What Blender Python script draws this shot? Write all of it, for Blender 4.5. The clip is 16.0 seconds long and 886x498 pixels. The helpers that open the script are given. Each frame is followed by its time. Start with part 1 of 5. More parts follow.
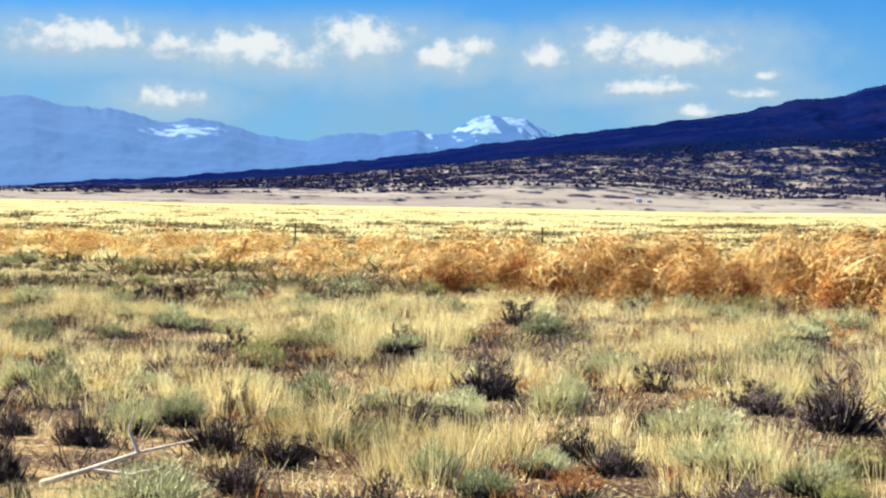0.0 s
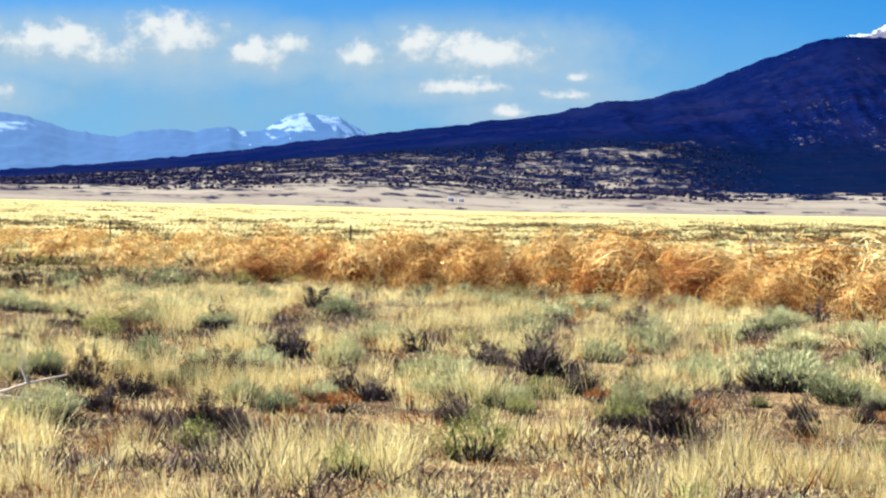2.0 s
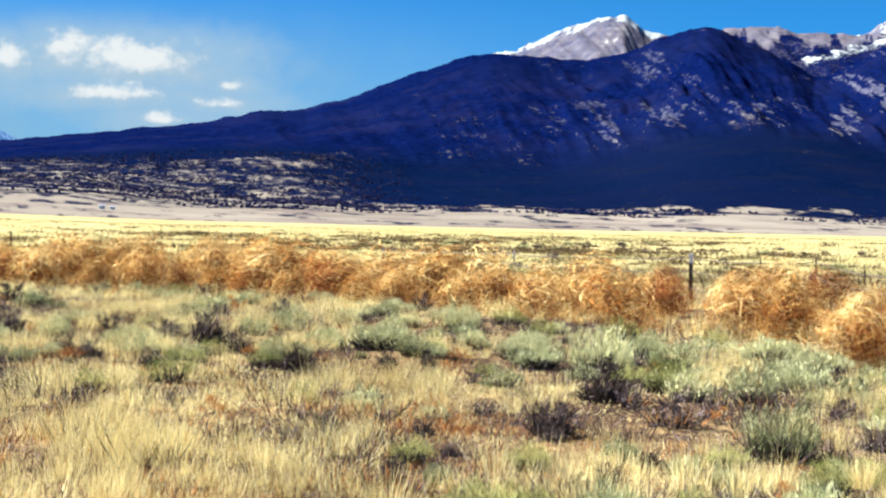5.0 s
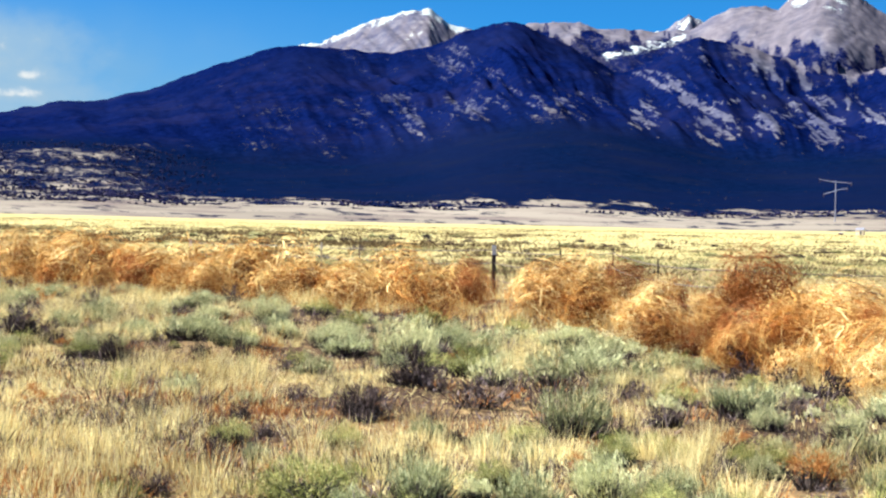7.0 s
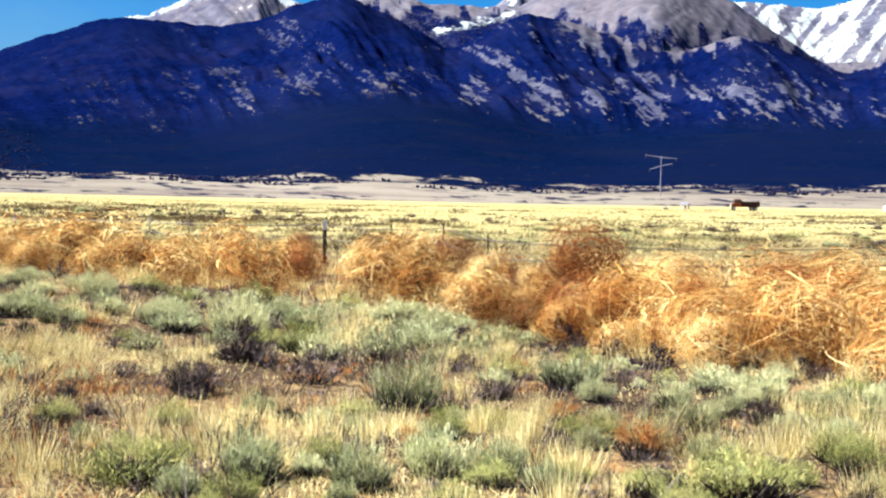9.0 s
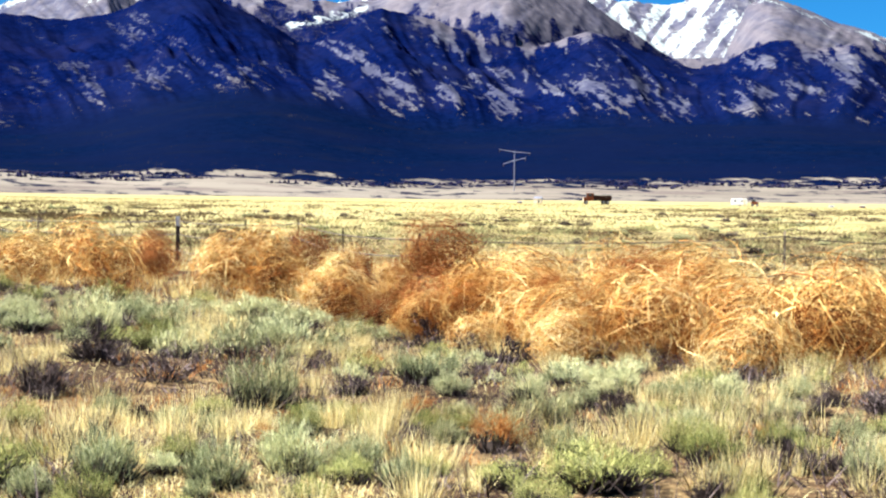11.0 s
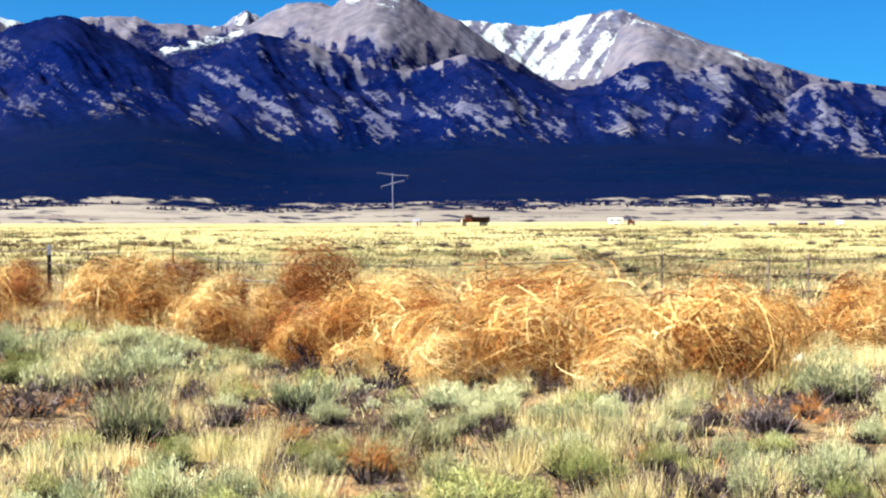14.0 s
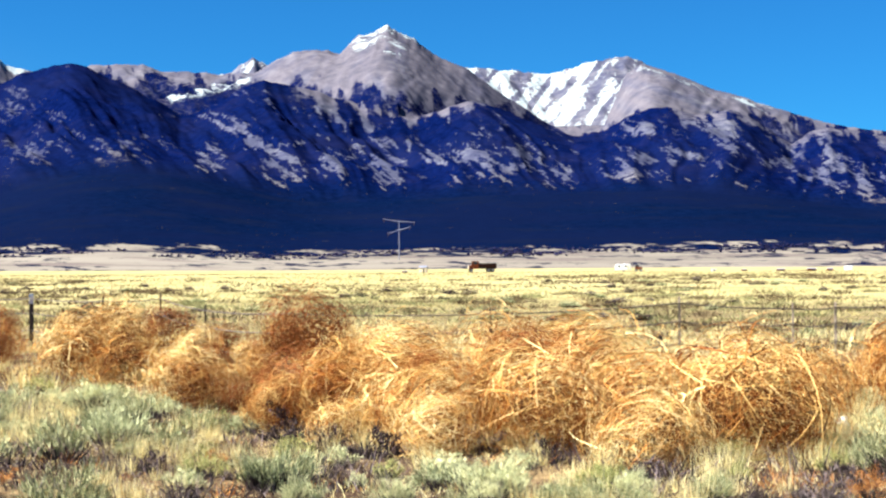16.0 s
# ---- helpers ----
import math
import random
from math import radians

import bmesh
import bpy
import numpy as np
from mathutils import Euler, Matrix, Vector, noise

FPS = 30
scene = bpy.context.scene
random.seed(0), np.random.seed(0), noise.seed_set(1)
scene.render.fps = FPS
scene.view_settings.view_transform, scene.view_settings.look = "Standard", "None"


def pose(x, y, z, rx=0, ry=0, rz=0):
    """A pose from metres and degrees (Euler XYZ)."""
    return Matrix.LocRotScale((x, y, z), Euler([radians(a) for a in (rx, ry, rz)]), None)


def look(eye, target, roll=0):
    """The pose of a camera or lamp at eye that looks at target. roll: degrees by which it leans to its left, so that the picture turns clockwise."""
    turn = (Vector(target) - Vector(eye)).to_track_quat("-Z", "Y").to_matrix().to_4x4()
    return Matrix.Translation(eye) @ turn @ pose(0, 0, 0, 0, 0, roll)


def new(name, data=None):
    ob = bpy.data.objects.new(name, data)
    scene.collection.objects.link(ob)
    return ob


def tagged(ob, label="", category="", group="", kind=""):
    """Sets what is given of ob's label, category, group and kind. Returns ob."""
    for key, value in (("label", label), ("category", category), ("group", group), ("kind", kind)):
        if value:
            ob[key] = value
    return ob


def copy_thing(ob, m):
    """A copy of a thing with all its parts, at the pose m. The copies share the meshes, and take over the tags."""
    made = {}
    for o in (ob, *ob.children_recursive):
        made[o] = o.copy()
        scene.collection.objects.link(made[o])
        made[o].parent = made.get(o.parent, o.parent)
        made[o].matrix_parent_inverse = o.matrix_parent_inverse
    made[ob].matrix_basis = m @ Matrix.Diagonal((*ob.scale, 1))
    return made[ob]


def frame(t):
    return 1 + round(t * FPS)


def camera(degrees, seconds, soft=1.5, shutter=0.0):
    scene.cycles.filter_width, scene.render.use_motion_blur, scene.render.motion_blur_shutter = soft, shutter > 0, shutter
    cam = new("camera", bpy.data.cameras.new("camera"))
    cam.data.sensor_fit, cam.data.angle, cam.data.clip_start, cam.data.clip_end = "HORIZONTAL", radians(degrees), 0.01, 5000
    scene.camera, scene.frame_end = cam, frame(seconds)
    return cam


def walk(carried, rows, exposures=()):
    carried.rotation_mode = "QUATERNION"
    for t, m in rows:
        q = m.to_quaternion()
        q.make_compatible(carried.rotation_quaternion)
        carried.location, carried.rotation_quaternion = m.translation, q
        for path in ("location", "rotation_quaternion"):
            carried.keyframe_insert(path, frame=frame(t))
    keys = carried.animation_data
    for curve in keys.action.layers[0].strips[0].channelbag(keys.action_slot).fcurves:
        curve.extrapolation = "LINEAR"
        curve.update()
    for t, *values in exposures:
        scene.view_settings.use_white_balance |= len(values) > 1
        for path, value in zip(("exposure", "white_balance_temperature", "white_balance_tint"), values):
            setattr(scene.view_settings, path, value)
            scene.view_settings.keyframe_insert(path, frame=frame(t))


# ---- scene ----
# ---- camera and its way: a slow pan to the right, drawing back at first and stepping forward at the end ----
EYE = 1.66
EXPOSURE = 1.90
SKYTINT = (0.17, 0.92, 1.60)
cam = camera(29.53, 16.0, soft=2.3)
ROWS = [  # seconds, east, north, heading, pitch, roll
    (0.0, 0.90, 11.84, -3.47, -1.00, 0.03),
    (0.5, 1.03, 10.87, -2.15, -1.03, 0.10),
    (1.0, 1.13, 9.81, -0.60, -1.05, 0.22),
    (1.5, 1.21, 8.63, 1.09, -1.05, 0.33),
    (2.0, 1.24, 7.36, 2.87, -1.04, 0.37),
    (2.5, 1.21, 6.03, 4.81, -1.00, 0.48),
    (3.0, 1.12, 4.70, 6.79, -0.95, 0.58),
    (3.5, 0.96, 3.44, 8.83, -0.86, 0.69),
    (4.0, 0.75, 2.32, 10.86, -0.75, 0.80),
    (4.5, 0.51, 1.42, 12.82, -0.65, 0.89),
    (5.0, 0.29, 0.74, 14.67, -0.59, 0.93),
    (5.5, 0.12, 0.30, 16.42, -0.56, 0.92),
    (6.0, 0.00, 0.00, 18.11, -0.57, 0.92),
    (6.5, 0.00, 0.00, 19.73, -0.63, 0.94),
    (7.0, 0.00, 0.00, 21.30, -0.74, 0.91),
    (7.5, 0.00, 0.00, 22.83, -0.90, 0.88),
    (8.0, 0.00, 0.00, 24.32, -1.10, 0.84),
    (8.5, 0.00, 0.00, 25.71, -1.32, 0.85),
    (9.0, 0.00, 0.00, 27.07, -1.51, 0.87),
    (9.5, 0.00, 0.00, 28.41, -1.64, 0.86),
    (10.0, 0.00, 0.00, 29.68, -1.69, 0.81),
    (10.5, 0.00, 0.00, 30.88, -1.69, 0.72),
    (11.0, 0.00, 0.00, 32.01, -1.62, 0.58),
    (11.5, 0.00, 0.00, 33.05, -1.52, 0.42),
    (12.0, 0.00, 0.00, 33.98, -1.40, 0.24),
    (12.5, 0.00, 0.00, 34.76, -1.28, 0.12),
    (13.0, 0.00, 0.00, 35.39, -1.15, -0.04),
    (13.5, 0.09, 0.10, 35.83, -1.01, -0.22),
    (14.0, 0.19, 0.22, 36.11, -0.83, -0.35),
    (14.5, 0.34, 0.41, 36.23, -0.57, -0.42),
    (15.0, 0.58, 0.71, 36.21, -0.22, -0.48),
    (15.5, 0.96, 1.20, 36.09, 0.23, -0.49),
    (16.0, 1.50, 1.86, 35.89, 0.76, -0.48),
]


def view(x, y, heading, pitch, roll):
    a, p = radians(heading), radians(pitch)
    eye = Vector((x, y, EYE))
    return look(eye, eye + Vector((math.sin(a) * math.cos(p), math.cos(a) * math.cos(p), math.sin(p))), roll)


walk(cam, [(t, view(x, y, h, p, r)) for t, x, y, h, p, r in ROWS], [(0.0, EXPOSURE), (16.0, EXPOSURE)])

# ---- daylight ----
SUN_AZ, SUN_EL = -68.0, 42.0
sun = new("sun", bpy.data.lights.new("sun", "SUN"))
sun.data.energy, sun.data.angle, sun.data.color = 5.0, radians(0.53), (0.98, 0.958, 0.89)
sun.matrix_world = look((0, 0, 300), Vector((0, 0, 300)) - Vector((
    math.sin(radians(SUN_AZ)) * math.cos(radians(SUN_EL)),
    math.cos(radians(SUN_AZ)) * math.cos(radians(SUN_EL)),
    math.sin(radians(SUN_EL)))))


class Graph:
    """Short-hand for node trees."""

    def __init__(self, tree):
        self.t = tree
        tree.nodes.clear()

    def n(self, kind, **kw):
        node = self.t.nodes.new(kind)
        for k, v in kw.items():
            if k == "op":
                node.operation = v
            elif k == "kind":
                node.data_type = v
        return node

    def link(self, a, b):
        self.t.links.new(a, b)

    def put(self, sock, v):
        if isinstance(v, bpy.types.NodeSocket):
            self.link(v, sock)
        elif v is not None:
            sock.default_value = v

    def math(self, op, a, b=None, c=None, clamp=False):
        m = self.t.nodes.new("ShaderNodeMath")
        m.operation, m.use_clamp = op, clamp
        for s, v in zip(m.inputs, (a, b, c)):
            self.put(s, v)
        return m.outputs[0]

    def noise(self, vec, scale, detail=4.0, rough=0.55, distort=0.0):
        m = self.t.nodes.new("ShaderNodeTexNoise")
        self.put(m.inputs["Vector"], vec)
        self.put(m.inputs["Scale"], scale)
        m.inputs["Detail"].default_value, m.inputs["Roughness"].default_value = detail, rough
        m.inputs["Distortion"].default_value = distort
        return m.outputs["Fac"]

    def ramp(self, fac, *stops):
        m = self.t.nodes.new("ShaderNodeValToRGB")
        self.put(m.inputs[0], fac)
        e = m.color_ramp.elements
        while len(e) < len(stops):
            e.new(0.5)
        for el, (p, c) in zip(e, stops):
            el.position, el.color = p, (*c, 1) if len(c) == 3 else c
        return m.outputs[0]

    def step(self, v, lo, hi, to0=0.0, to1=1.0):
        m = self.t.nodes.new("ShaderNodeMapRange")
        m.interpolation_type = "SMOOTHSTEP"
        for s, q in zip(m.inputs, (v, lo, hi, to0, to1)):
            self.put(s, q)
        return m.outputs[0]

    def mix(self, fac, a, b, blend="MIX"):
        m = self.t.nodes.new("ShaderNodeMix")
        m.data_type, m.blend_type = "RGBA", blend
        self.put(m.inputs[0], fac)
        for s, v in ((m.inputs[6], a), (m.inputs[7], b)):
            self.put(s, (*v, 1) if isinstance(v, tuple) and len(v) == 3 else v)
        return m.outputs[2]


# sky with a low bank of fair-weather cloud along the horizon
world = bpy.data.worlds.new("world")
scene.world = world
world.use_nodes = True
g = Graph(world.node_tree)
sky = g.n("ShaderNodeTexSky")
sky.sky_type, sky.sun_disc = "NISHITA", False
sky.sun_elevation, sky.sun_rotation = radians(SUN_EL), radians(SUN_AZ)
sky.altitude, sky.air_density, sky.dust_density, sky.ozone_density = 2300, 1.0, 0.1, 2.5
tc = g.n("ShaderNodeTexCoord")
sep = g.n("ShaderNodeSeparateXYZ")
g.link(tc.outputs["Generated"], sep.inputs[0])
az = g.math("MULTIPLY", g.math("ARCTAN2", sep.outputs[0], sep.outputs[1]), 57.2958)
el = g.math("MULTIPLY", g.math("ARCSINE", sep.outputs[2]), 57.2958)
flat = g.n("ShaderNodeCombineXYZ")
g.link(az, flat.inputs[0])
g.link(g.math("MULTIPLY", el, 1.15), flat.inputs[1])
big = g.noise(flat.outputs[0], 0.45, 3.0, 0.5)
fine = g.noise(flat.outputs[0], 1.5, 4.0, 0.55)
wob = g.math("ADD", g.math("MULTIPLY", g.math("SUBTRACT", big, 0.5), 0.8), g.math("MULTIPLY", g.math("SUBTRACT", fine, 0.5), 1.5))
PUFFS = [(-10.33, 5.57, 2.08, 0.45), (-6.25, 5.87, 1.4, 0.64), (-8.48, 5.31, 0.81, 0.32), (-2.44, 5.77, 0.75, 0.28), (-3.47, 5.41, 1.04, 0.36),
         (-0.05, 5.4, 0.66, 0.39), (1.89, 5.68, 0.76, 0.5), (4.39, 5.46, 1.77, 0.54), (3.71, 4.4, 1.47, 0.22), (5.28, 3.59, 0.72, 0.16),
         (-12.53, 5.85, 0.99, 0.31), (7.52, 4.76, 0.4, 0.13), (-12.75, 3.97, 0.98, 0.3), (7.08, 4.17, 0.69, 0.14), (-15.5, 5.9, 2.3, 0.45)]
cloud = crown = None
for ca, ce, wa, we in PUFFS:
    dx = g.math("DIVIDE", g.math("SUBTRACT", az, ca), wa * 1.45)
    dy = g.math("DIVIDE", g.math("SUBTRACT", el, ce - 0.15 * we), we * 1.95)
    dy = g.math("MULTIPLY", dy, g.step(dy, -0.3, 0.1, 1.5, 1.0))
    d = g.math("SQRT", g.math("ADD", g.math("MULTIPLY", dx, dx), g.math("MULTIPLY", dy, dy)))
    v = g.math("MULTIPLY", g.math("SUBTRACT", 1.0, d), min(1.0, we / 0.32))
    cloud = v if cloud is None else g.math("MAXIMUM", cloud, v)
    up = g.math("SUBTRACT", dy, 0.42)
    v = g.math("SUBTRACT", 1.0, g.math("SQRT", g.math("ADD", g.math("MULTIPLY", dx, dx), g.math("MULTIPLY", up, up))))
    crown = v if crown is None else g.math("MAXIMUM", crown, v)
body = g.math("ADD", cloud, wob)
puff = g.step(body, -0.10, 0.52)
haze = g.math("MULTIPLY", g.math("MULTIPLY", g.step(el, 8.8, 4.6), g.step(az, 26.0, 2.0)), g.step(big, 0.30, 0.70, 0.80, 1.0))
tint = g.mix(1.0, sky.outputs[0], SKYTINT, "MULTIPLY")
veil = g.mix(g.math("MULTIPLY", haze, 0.90), tint, (3.0, 5.7, 8.2))
# thin grey sheets trail under the heaped clouds
sheet = g.math("MULTIPLY", g.step(g.math("ADD", cloud, g.math("MULTIPLY", wob, 0.6)), -1.5, 0.10), g.step(el, 7.6, 6.2, 0.0, 0.74))
veil = g.mix(sheet, veil, (4.6, 6.8, 8.7))
lit = g.mix(g.step(g.math("ADD", crown, g.math("MULTIPLY", wob, 1.2)), 0.05, 0.85), (4.9, 6.8, 8.4), (10.0, 10.5, 10.6))
final = g.mix(g.math("MULTIPLY", puff, 0.95), veil, lit)
bg = g.n("ShaderNodeBackground")
g.link(final, bg.inputs[0])
bg.inputs[1].default_value = 0.0232
out = g.n("ShaderNodeOutputWorld")
g.link(bg.outputs[0], out.inputs[0])


# ---- materials ----
def material(name, build, rough=0.9, bump=None, shine=0.25):
    """A principled material; build(g, geo) gives the colour socket."""
    m = bpy.data.materials.new(name)
    m.use_nodes = True
    gg = Graph(m.node_tree)
    geo = gg.n("ShaderNodeNewGeometry")
    bsdf = gg.n("ShaderNodeBsdfPrincipled")
    col = build(gg, geo)
    gg.put(bsdf.inputs["Base Color"], (*col, 1) if isinstance(col, tuple) else col)
    bsdf.inputs["Roughness"].default_value = rough
    bsdf.inputs["Specular IOR Level"].default_value = shine
    if bump:
        scale, strength, dist = bump
        b = gg.n("ShaderNodeBump")
        b.inputs["Strength"].default_value, b.inputs["Distance"].default_value = strength, dist
        gg.link(gg.noise(geo.outputs["Position"], scale, 5.0, 0.65), b.inputs["Height"])
        gg.link(b.outputs[0], bsdf.inputs["Normal"])
    o = gg.n("ShaderNodeOutputMaterial")
    gg.link(bsdf.outputs[0], o.inputs[0])
    return m


def leafy(name, stops, through_light=0.3, own=0.5, patch_scale=0.35, patch_low=(0.72, 0.68, 0.62)):
    """Foliage: colour differs from plant to plant and from leaf to leaf, with light shining through."""
    m = bpy.data.materials.new(name)
    m.use_nodes = True
    gg = Graph(m.node_tree)
    geo, info = gg.n("ShaderNodeNewGeometry"), gg.n("ShaderNodeObjectInfo")
    f = gg.math("ADD", gg.math("MULTIPLY", info.outputs["Random"], own), gg.math("MULTIPLY", geo.outputs["Random Per Island"], 1.0 - own))
    col = gg.ramp(f, *stops)
    patch = gg.noise(geo.outputs["Position"], patch_scale, 3.0)
    col = gg.mix(1.0, col, gg.ramp(patch, (0.32, patch_low), (0.66, (1.12, 1.12, 1.1))), "MULTIPLY")
    a, b, mixn = gg.n("ShaderNodeBsdfDiffuse"), gg.n("ShaderNodeBsdfTranslucent"), gg.n("ShaderNodeMixShader")
    gg.link(col, a.inputs[0])
    gg.link(col, b.inputs[0])
    mixn.inputs[0].default_value = through_light
    gg.link(a.outputs[0], mixn.inputs[1])
    gg.link(b.outputs[0], mixn.inputs[2])
    o = gg.n("ShaderNodeOutputMaterial")
    gg.link(mixn.outputs[0], o.inputs[0])
    return m


def soil_colour(gg, geo):
    p = geo.outputs["Position"]
    a, b, c = gg.noise(p, 0.55, 5.0, 0.6), gg.noise(p, 6.0, 5.0, 0.7), gg.noise(p, 0.045, 4.0, 0.6)
    near = gg.ramp(a, (0.34, (0.018, 0.012, 0.011)), (0.48, (0.070, 0.039, 0.027)), (0.62, (0.25, 0.165, 0.082)))
    near = gg.mix(gg.step(b, 0.42, 0.58, 0.0, 0.75), near, (0.034, 0.022, 0.018))
    near = gg.mix(gg.step(gg.noise(p, 22.0, 3.0, 0.7), 0.53, 0.65, 0.0, 0.62), near, (0.54, 0.43, 0.21))
    grass = gg.ramp(c, (0.35, (0.26, 0.218, 0.098)), (0.55, (0.40, 0.346, 0.165)), (0.72, (0.32, 0.272, 0.135)))
    dist = gg.n("ShaderNodeVectorMath", op="LENGTH")
    gg.link(p, dist.inputs[0])
    return gg.mix(gg.step(dist.outputs["Value"], 35.0, 120.0), near, grass)


def mountain_colour(gg, geo):
    """cover: red forest, green snow, blue dry grass plain; alpha bare summit."""
    p = geo.outputs["Position"]
    at = gg.n("ShaderNodeAttribute")
    at.attribute_name = "cover"
    s = gg.n("ShaderNodeSeparateColor")
    gg.link(at.outputs["Color"], s.inputs[0])
    n1, n2, n3 = gg.noise(p, 0.02, 6.0, 0.65), gg.noise(p, 0.11, 4.0, 0.7), gg.noise(p, 0.004, 4.0)
    # Rock colours lean blue: the haze of distance is mixed into them.
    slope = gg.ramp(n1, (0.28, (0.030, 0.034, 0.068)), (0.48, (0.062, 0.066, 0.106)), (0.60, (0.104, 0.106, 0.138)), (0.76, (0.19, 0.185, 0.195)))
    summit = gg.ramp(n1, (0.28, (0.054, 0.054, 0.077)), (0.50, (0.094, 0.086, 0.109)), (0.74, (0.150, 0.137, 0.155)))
    summit = gg.mix(gg.step(n2, 0.40, 0.66, 0.0, 0.4), summit, (0.145, 0.134, 0.150, 1))
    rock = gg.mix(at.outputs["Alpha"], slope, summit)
    plain = gg.ramp(n3, (0.35, (0.152, 0.132, 0.112)), (0.6, (0.226, 0.200, 0.168)))
    drawn = gg.n("ShaderNodeVectorMath", op="MULTIPLY")
    gg.link(p, drawn.inputs[0])
    drawn.inputs[1].default_value = (1.0, 0.45, 1.0)
    plain = gg.mix(gg.step(gg.noise(drawn.outputs[0], 0.018, 6.0, 0.7), 0.50, 0.62, 0.0, 0.62), plain, (0.105, 0.078, 0.080, 1))
    col = gg.mix(s.outputs[2], rock, plain)
    # Woods and fan are navy, with the blue distance haze put into their colour.
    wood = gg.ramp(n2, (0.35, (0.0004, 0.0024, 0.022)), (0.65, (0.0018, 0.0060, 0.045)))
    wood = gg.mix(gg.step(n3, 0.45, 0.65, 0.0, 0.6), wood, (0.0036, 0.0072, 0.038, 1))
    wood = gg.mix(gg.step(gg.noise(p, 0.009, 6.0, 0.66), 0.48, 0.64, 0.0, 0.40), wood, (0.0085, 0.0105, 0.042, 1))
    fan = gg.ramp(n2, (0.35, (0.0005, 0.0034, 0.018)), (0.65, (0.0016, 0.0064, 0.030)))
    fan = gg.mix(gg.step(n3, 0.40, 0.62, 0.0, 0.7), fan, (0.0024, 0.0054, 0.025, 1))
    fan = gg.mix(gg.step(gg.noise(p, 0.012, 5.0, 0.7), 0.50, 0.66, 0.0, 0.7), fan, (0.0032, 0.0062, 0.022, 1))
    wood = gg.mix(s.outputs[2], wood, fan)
    brk = gg.math("ADD", gg.math("MULTIPLY", gg.math("SUBTRACT", n1, 0.5), 1.0), gg.math("MULTIPLY", gg.math("SUBTRACT", n2, 0.5), 1.5))
    brk = gg.math("ADD", brk, gg.math("MULTIPLY", gg.math("SUBTRACT", gg.noise(p, 0.30, 3.0, 0.6), 0.5), 0.8))
    f = gg.step(gg.math("ADD", s.outputs[0], brk), 0.26, 0.66)
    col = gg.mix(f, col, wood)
    f = gg.step(gg.math("ADD", s.outputs[1], gg.math("ADD", gg.math("MULTIPLY", gg.math("SUBTRACT", n1, 0.5), 0.5), gg.math("MULTIPLY", gg.math("SUBTRACT", n2, 0.5), 1.4))), 0.34, 0.62)
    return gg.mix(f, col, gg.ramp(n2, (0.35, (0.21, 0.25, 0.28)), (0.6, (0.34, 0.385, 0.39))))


M_SOIL = material("dry_soil", soil_colour, 1.0, (9.0, 0.8, 0.05), 0.0)
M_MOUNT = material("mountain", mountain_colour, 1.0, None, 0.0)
M_STRAW = leafy("straw", [(0.06, (0.42, 0.28, 0.10)), (0.30, (0.71, 0.60, 0.265)), (0.70, (0.90, 0.82, 0.46))], 0.25, 0.0)
M_TUMBLE = leafy("tumbleweed", [(0.12, (0.20, 0.058, 0.016)), (0.33, (0.56, 0.27, 0.078)), (0.56, (0.85, 0.61, 0.220)), (0.84, (0.94, 0.85, 0.47))], 0.03, 0.32, 1.1, (0.42, 0.24, 0.12))
M_STRAW_FAR = leafy("far_straw", [(0.06, (0.38, 0.320, 0.145)), (0.40, (0.49, 0.430, 0.200)), (0.80, (0.60, 0.540, 0.27))], 0.35, 0.0)
M_TUMBLE_FAR = leafy("far_tumbleweed", [(0.05, (0.20, 0.070, 0.025)), (0.30, (0.58, 0.33, 0.115)), (0.58, (0.86, 0.62, 0.25)), (0.95, (0.94, 0.79, 0.40))], 0.08, 0.0, 0.45, (0.58, 0.42, 0.28))
# Inner strands are coloured dark for the shade inside a ball.
M_TUMBLE_SHADE = leafy("tumbleweed_core_shade", [(0.2, (0.035, 0.011, 0.006)), (0.6, (0.14, 0.045, 0.014)), (0.9, (0.36, 0.150, 0.045))], 0.0, 0.3)
M_SAGE = leafy("sage_leaf", [(0.14, (0.085, 0.100, 0.050)), (0.40, (0.31, 0.34, 0.18)), (0.68, (0.61, 0.63, 0.38)), (0.92, (0.72, 0.68, 0.38))], 0.04, 0.38)
M_SAGE_FAR = leafy("far_sage_leaf", [(0.1, (0.17, 0.17, 0.085)), (0.9, (0.33, 0.33, 0.155))], 0.2, 0.0)
M_SCRUB_FAR = leafy("far_scrub_twig", [(0.1, (0.060, 0.042, 0.028)), (0.9, (0.20, 0.150, 0.085))], 0.1, 0.0)
M_RABBIT = leafy("rabbitbrush_leaf", [(0.15, (0.085, 0.095, 0.032)), (0.5, (0.28, 0.31, 0.105)), (0.85, (0.58, 0.57, 0.23))], 0.03, 0.35)
M_DEAD = leafy("dead_twig", [(0.15, (0.014, 0.010, 0.011)), (0.5, (0.060, 0.045, 0.045)), (0.88, (0.25, 0.20, 0.205))], 0.0, 0.35)
M_RUST = leafy("rust_clump", [(0.15, (0.16, 0.055, 0.018)), (0.5, (0.37, 0.150, 0.045)), (0.9, (0.56, 0.29, 0.105))], 0.0, 0.4)
M_RUST_BALL = leafy("rusty_tumbleweed", [(0.15, (0.085, 0.024, 0.010)), (0.5, (0.24, 0.075, 0.026)), (0.9, (0.44, 0.18, 0.066))], 0.0, 0.3)
# Bark darkened to near black, holding the shade beneath the shrub crowns.
M_BARK_SHADE = material("shaded_stem_bark", lambda gg, geo: gg.ramp(gg.noise(geo.outputs["Position"], 30.0), (0.3, (0.014, 0.010, 0.010)), (0.7, (0.050, 0.037, 0.032))))


